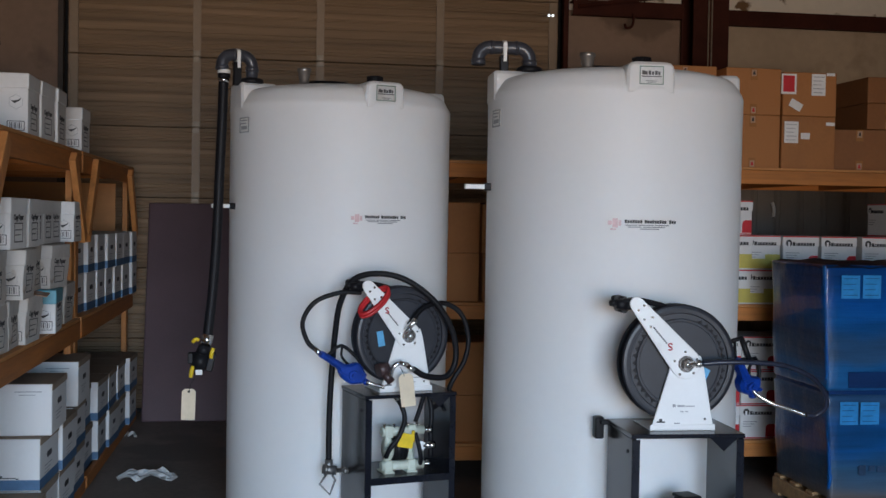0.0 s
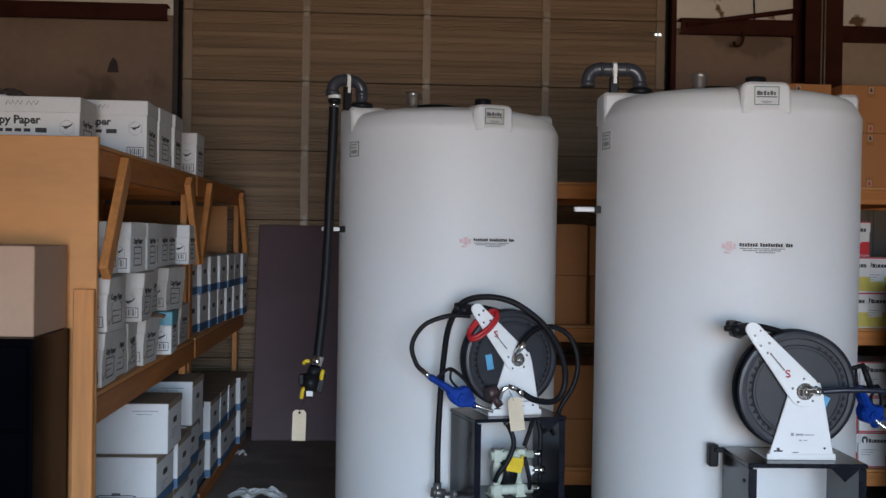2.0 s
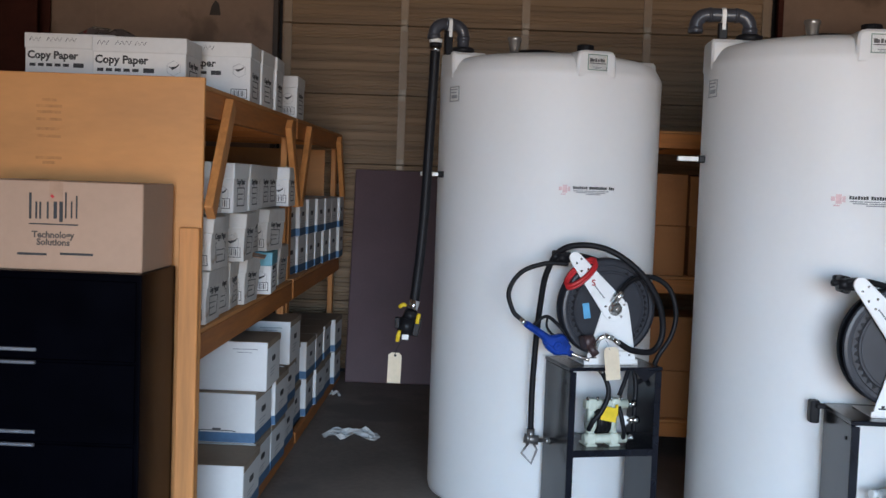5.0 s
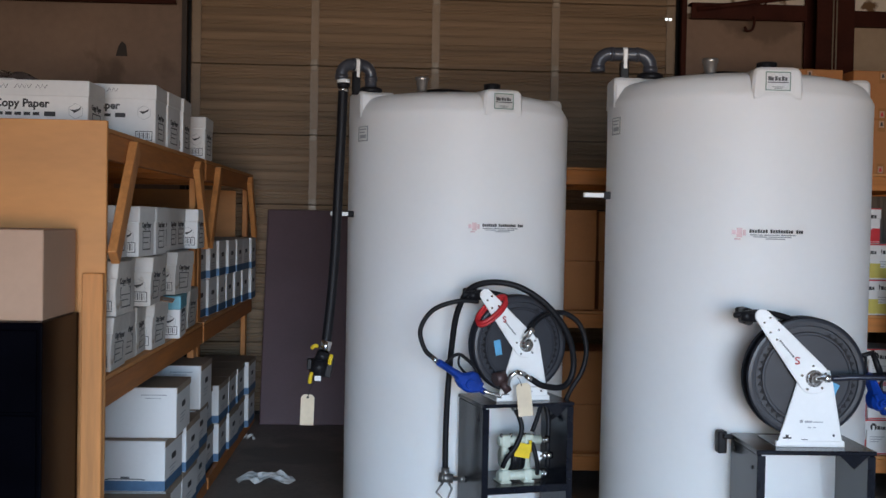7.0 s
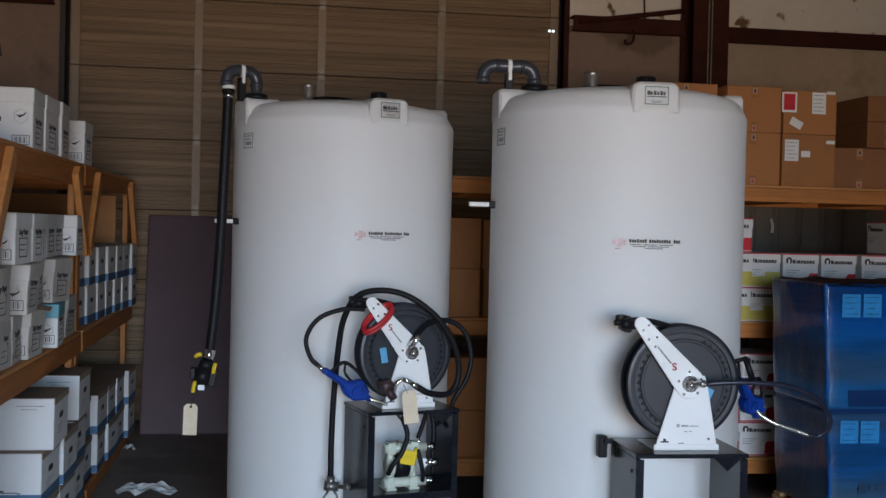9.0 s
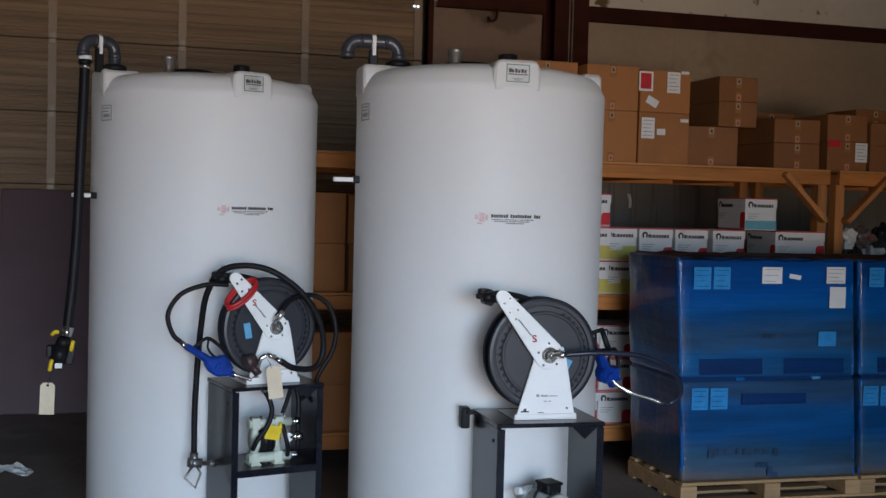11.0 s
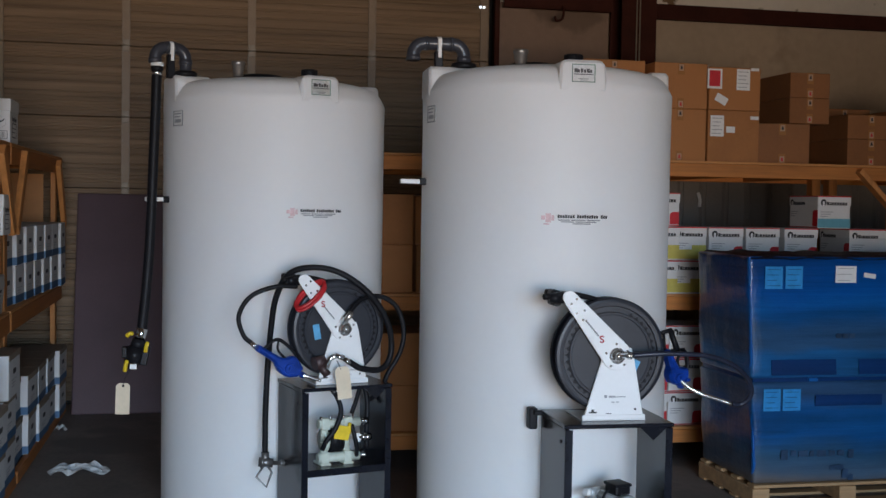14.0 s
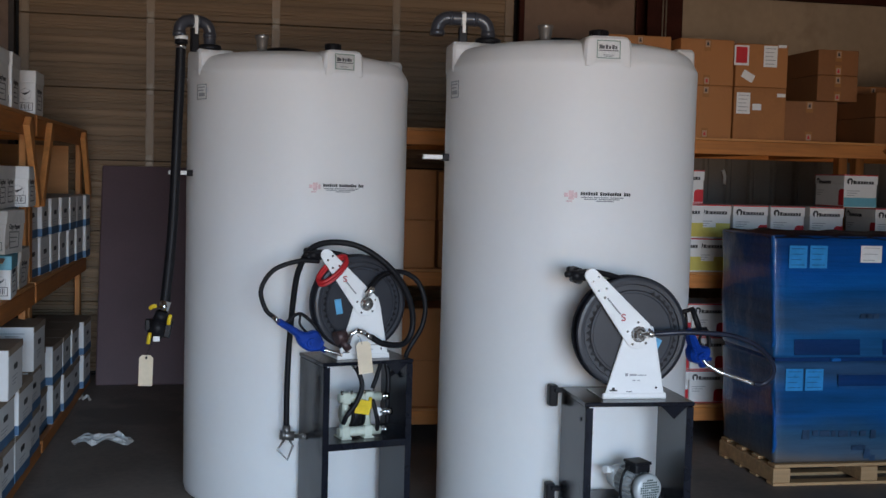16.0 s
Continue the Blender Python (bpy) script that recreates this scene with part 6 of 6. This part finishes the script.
def wrapped_pallet(x0, x1, seed=0.0):
    """x0, x1 at the foot; the load leans a little to -x with height."""
    y0, y1 = 6.25, 6.98
    t = thing("wrapped_pallet", "double-stacked pallet of cartons wrapped in blue stretch film", "pallet", pose((x0 + x1) / 2, (y0 + y1) / 2, 0), "wrapped pallets")

    def lean(bm):
        for v in bm.verts:
            v.co.x -= 0.052 * (v.co.z - 0.1)

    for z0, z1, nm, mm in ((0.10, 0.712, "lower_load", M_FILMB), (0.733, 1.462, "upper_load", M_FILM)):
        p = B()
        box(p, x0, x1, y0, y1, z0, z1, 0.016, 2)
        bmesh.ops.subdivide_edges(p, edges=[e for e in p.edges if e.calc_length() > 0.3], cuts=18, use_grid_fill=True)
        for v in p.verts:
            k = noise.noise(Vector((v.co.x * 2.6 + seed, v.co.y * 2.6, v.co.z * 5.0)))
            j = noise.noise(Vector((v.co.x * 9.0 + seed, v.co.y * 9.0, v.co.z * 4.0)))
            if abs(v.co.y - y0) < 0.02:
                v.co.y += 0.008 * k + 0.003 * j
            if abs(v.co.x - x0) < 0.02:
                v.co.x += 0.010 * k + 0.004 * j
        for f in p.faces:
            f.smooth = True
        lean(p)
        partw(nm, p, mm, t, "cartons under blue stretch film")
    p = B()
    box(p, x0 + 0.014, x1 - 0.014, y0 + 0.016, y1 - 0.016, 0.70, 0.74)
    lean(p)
    mid = partw("middle_pallet", p, M_FILMD, t, "film-covered pallet between the loads, dark blue for its shaded gap")
    # flat dark plates on the film stand for shade in the fork openings
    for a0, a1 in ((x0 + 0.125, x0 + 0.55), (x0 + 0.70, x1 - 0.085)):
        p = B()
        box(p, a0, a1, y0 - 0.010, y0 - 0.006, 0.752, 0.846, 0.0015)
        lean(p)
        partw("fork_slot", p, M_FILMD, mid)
    for xx in (x0 + 0.37, x0 + 0.90):
        p = B()
        box(p, xx, xx + 0.06, y0 - 0.004, y0 + 0.03, 0.7125, 0.7325, 0.002)
        lean(p)
        partw("block", p, M_EDGE, mid)
    for z0, z1 in ((0.104, 0.708), (0.738, 1.458)):
        for x in (x0 - 0.004, x1 - 0.024):
            p = B()
            rings, n = [], 40
            for i in range(n + 1):
                z = z0 + (z1 - z0) * i / n
                k, j = noise.noise(Vector((x * 3 + seed, 1.7, z * 9))), noise.noise(Vector((x * 3, 5.1 + seed, z * 31)))
                w = 0.004 + 0.010 * k
                sunk = 0.026 * max(0.0, min(1.0, 0.55 - 2.6 * noise.noise(Vector((x * 5 + seed, 9.3, z * 5.5)))))
                rings.append([p.verts.new(q) for q in ((x + 0.004 + 0.003 * j, y0 + 0.03, z), (x - 0.003 * j - 0.001 + 0.3 * sunk, y0 - 0.009 - 0.006 * k + sunk, z), (x + w + 0.004, y0 - 0.011 - 0.006 * j + sunk, z), (x + w + 0.012, y0 + 0.002 + sunk, z))])
            for c, e in zip(rings, rings[1:]):
                for k in range(3):
                    p.faces.new((c[k], c[k + 1], e[k + 1], e[k])).smooth = True
            lean(p)
            partw("film_edge", p, M_EDGE, t, "shiny folded film edge, pale glints in its colour")
    p = B()
    nx, ny = 22, 12
    g = [[p.verts.new((x0 - 0.006 + (x1 - x0 + 0.012) * i / nx, y0 - 0.012 + (y1 - y0 + 0.02) * j / ny,
                       1.470 + 0.016 * noise.noise(Vector((i * 0.5 + seed, j * 0.6, 2.0))) - (0.022 if i in (0, nx) or j in (0, ny) else 0.0))) for j in range(ny + 1)] for i in range(nx + 1)]
    for i in range(nx):
        for j in range(ny):
            p.faces.new((g[i][j], g[i + 1][j], g[i + 1][j + 1], g[i][j + 1])).smooth = True
    lean(p)
    partw("top_sheet", p, M_CAPFILM, t, "dark crumpled film over the top")
    # the timber pallet
    for k in range(3):
        p = B()
        xx = x0 - 0.02 + k * (x1 - x0 - 0.07) / 2
        box(p, xx, xx + 0.11, y0 - 0.03, y1, FLOOR + 0.02, 0.078, 0.004)
        partw("stringer", p, M_PALLET, t, "rough pallet stringer")
    for k in range(4):
        p = B()
        yy = y0 - 0.032 + k * (y1 - y0 - 0.06) / 3
        box(p, x0 - 0.02, x1 + 0.02, yy, yy + 0.09, FLOOR + 0.001, FLOOR + 0.0195, 0.003)
        partw("bottom_board", p, M_PALLET, t)
    for k in range(4):
        p = B()
        yy = y0 - 0.02 + k * (y1 - y0 - 0.07) / 3
        box(p, x0 - 0.008, x1 + 0.008, yy, yy + 0.09, 0.0785, 0.098, 0.003)
        partw("top_board", p, M_PALLET, t)
    return t


wp = wrapped_pallet(3.222, 4.430)
wp2 = wrapped_pallet(4.468, 5.68, 7.0)
yl = 6.237
for q, mm, n in (((3.250, 3.363, 1.270, 1.403), M_FILML, 4), ((3.382, 3.493, 1.271, 1.405), M_FILML, 4), ((3.709, 3.846, 1.308, 1.409), M_LABEL, 3), ((4.157, 4.291, 1.312, 1.414), M_LABEL, 4), ((4.184, 4.298, 1.159, 1.290), M_LABEL, 0),
                 ((3.262, 3.372, 0.540, 0.672), M_FILML, 4), ((3.387, 3.503, 0.541, 0.670), M_FILML, 4), ((4.114, 4.240, 0.921, 1.012), M_FILML, 0)):
    stick(wp, "label", *q, yl, mm, "paper label under the film" if mm is M_FILML else "white paper label", 0, n)
stick(wp, "small_label", *(3.897, 3.977, 1.337, 1.365), yl, M_LABEL, "", 8)
for q in ((3.726, 3.761, 0.973, 1.001), (3.769, 3.805, 0.973, 1.001), (3.812, 3.848, 0.973, 1.001), (3.385, 3.43, 0.245, 0.303), (3.45, 3.485, 0.268, 0.300), (3.50, 3.56, 0.262, 0.298), (3.575, 3.60, 0.262, 0.296), (3.62, 3.68, 0.258, 0.296), (3.70, 3.74, 0.262, 0.294), (3.76, 3.80, 0.262, 0.294), (3.83, 3.865, 0.245, 0.296), (3.71, 3.80, 0.175, 0.205), (3.79, 3.83, 0.125, 0.18), (3.83, 3.865, 0.110, 0.145)):
    stick(wp, "print_bar", *q, yl - 0.0005, mat("ink_under_film", (0.022, 0.055, 0.115), 0.4, var=0.3, scale=20), "dark print under the film")
# dark patch painted for the shaded opening in the lower load
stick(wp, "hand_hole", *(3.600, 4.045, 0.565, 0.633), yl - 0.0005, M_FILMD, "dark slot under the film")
for q in ((4.464, 4.572, 1.292, 1.414), (4.588, 4.697, 1.293, 1.415), (4.454, 4.563, 0.543, 0.666), (4.580, 4.697, 0.540, 0.664)):
    stick(wp2, "label", *q, yl, M_FILML, "paper label under the film", 0, 4)

# ---- file cabinet, carton, floor litter ----
fc = thing("file_cabinet", "black steel lateral file cabinet beside the plywood panel", "cabinet", pose(-1.735, 4.6, 0))
p = B()
box(p, -2.175, -1.243, 4.315, 4.80, FLOOR, 1.312, 0.006, 2)
partw("body", p, M_FILE, fc)
for k in range(4):
    z0 = 0.05 + 0.311 * k
    p = B()
    box(p, -2.160, -1.258, 4.302, 4.3145, z0, z0 + 0.303, 0.004)
    dr = partw("drawer", p, M_FILE, fc)
    zc = (0.995 - 0.311 * (3 - k)) if k else 0.06 + 0.1
    p = B()
    box(p, -1.78, -1.63, 4.296, 4.302, zc + 0.018, zc + 0.032, 0.002)
    box(p, -1.78, -1.63, 4.290, 4.302, zc - 0.030, zc - 0.016, 0.003)
    p.transform(wmat(fc).inverted())
    part("pull", p, M_HANDLE, dr, "bright metal drawer pull")
ib = carton(0.66, 0.43, 0.336, M_CARDL, "computer_carton", "pale brown computer carton with black print", 0.0, True)
ib.matrix_basis = pose(-1.587, 4.578, 1.313, 0, 0, 0.0)
yl = 4.362
for q in ((-1.688, -1.679, 1.505, 1.603), (-1.664, -1.657, 1.506, 1.570), (-1.649, -1.642, 1.506, 1.570), (-1.621, -1.614, 1.507, 1.571), (-1.595, -1.582, 1.508, 1.572), (-1.573, -1.560, 1.496, 1.573), (-1.552, -1.546, 1.510, 1.608), (-1.530, -1.524, 1.511, 1.575), (-1.511, -1.505, 1.511, 1.597)):
    stick(ib, "name_bar", *q, yl, M_INK, "black printed mark")
stick(ib, "rule", *(-1.688, -1.501, 1.484, 1.489), yl, M_INK)
stick(ib, "dot", *(-1.607, -1.594, 1.587, 1.597), yl, M_LRED, "", 45)
M_STAMP = mat("pale_black_print", (0.10, 0.075, 0.06), 0.7, var=0.3, scale=30)
a = Vector((-1.596, 4.361, 1.446))
o = lettering("Technology", 0.034, M_STAMP, ib, Matrix())
o.matrix_basis = wmat(ib).inverted() @ Matrix.Translation(a)
a = Vector((-1.595, 4.361, 1.418))
o = lettering("Solutions", 0.034, M_STAMP, ib, Matrix())
o.matrix_basis = wmat(ib).inverted() @ Matrix.Translation(a)
stick(ib, "print_bar", *(-1.731, -1.619, 1.368, 1.377), yl, M_INK)
stick(ib, "print_bar", *(-1.568, -1.443, 1.372, 1.381), yl, M_INK)


def litter(x, y, sx, sy, seed, label):
    p = B()
    n = 12
    g = [[p.verts.new((sx * (i / n - 0.5) * (1 - 0.35 * abs(j / n - 0.5)), sy * (j / n - 0.5) + 0.04 * math.sin(i), 0.004 + max(0, 0.035 * (0.5 + noise.noise(Vector((i * 0.37 + seed, j * 0.5, seed))))) * (1 - (2 * i / n - 1) ** 4))) for j in range(n + 1)] for i in range(n + 1)]
    for i in range(n):
        for j in range(n):
            p.faces.new((g[i][j], g[i + 1][j], g[i + 1][j + 1], g[i][j + 1]))
    solid("paper_scrap", p, M_PAPER, label, "paper", pose(x, y, FLOOR + 0.001))


litter(-0.78, 7.67, 0.40, 0.24, 3, "crumpled sheet of white paper on the floor")
litter(-1.06, 9.07, 0.10, 0.09, 9, "small scrap of white paper on the floor")
# two small glowing discs on the door imitate daylight through bolt holes
p = B()
for x in (2.43, 2.465):
    cyl(p, (x, WALL_Y - 0.034, 3.534), (x, WALL_Y - 0.032, 3.534), 0.012, seg=10)
M_GLINT = bpy.data.materials.new("daylight_leak")
M_GLINT.use_nodes = True
M_GLINT.node_tree.nodes["Principled BSDF"].inputs["Emission Color"].default_value = (0.8, 0.92, 1.0, 1)
M_GLINT.node_tree.nodes["Principled BSDF"].inputs["Emission Strength"].default_value = 1.6
solid("daylight_hole", p, M_GLINT, "glowing discs in place of bolt holes with daylight behind", "hole", kind="structure")
p = B()
tube(p, [(4.594, 10.168, 1.894), (4.614, 10.168, 1.830), (4.611, 10.168, 1.759)], 0.016, 6, 3)
solid("torn_strip", p, M_LABEL, "thin white torn strip hanging on the wall", "strip")
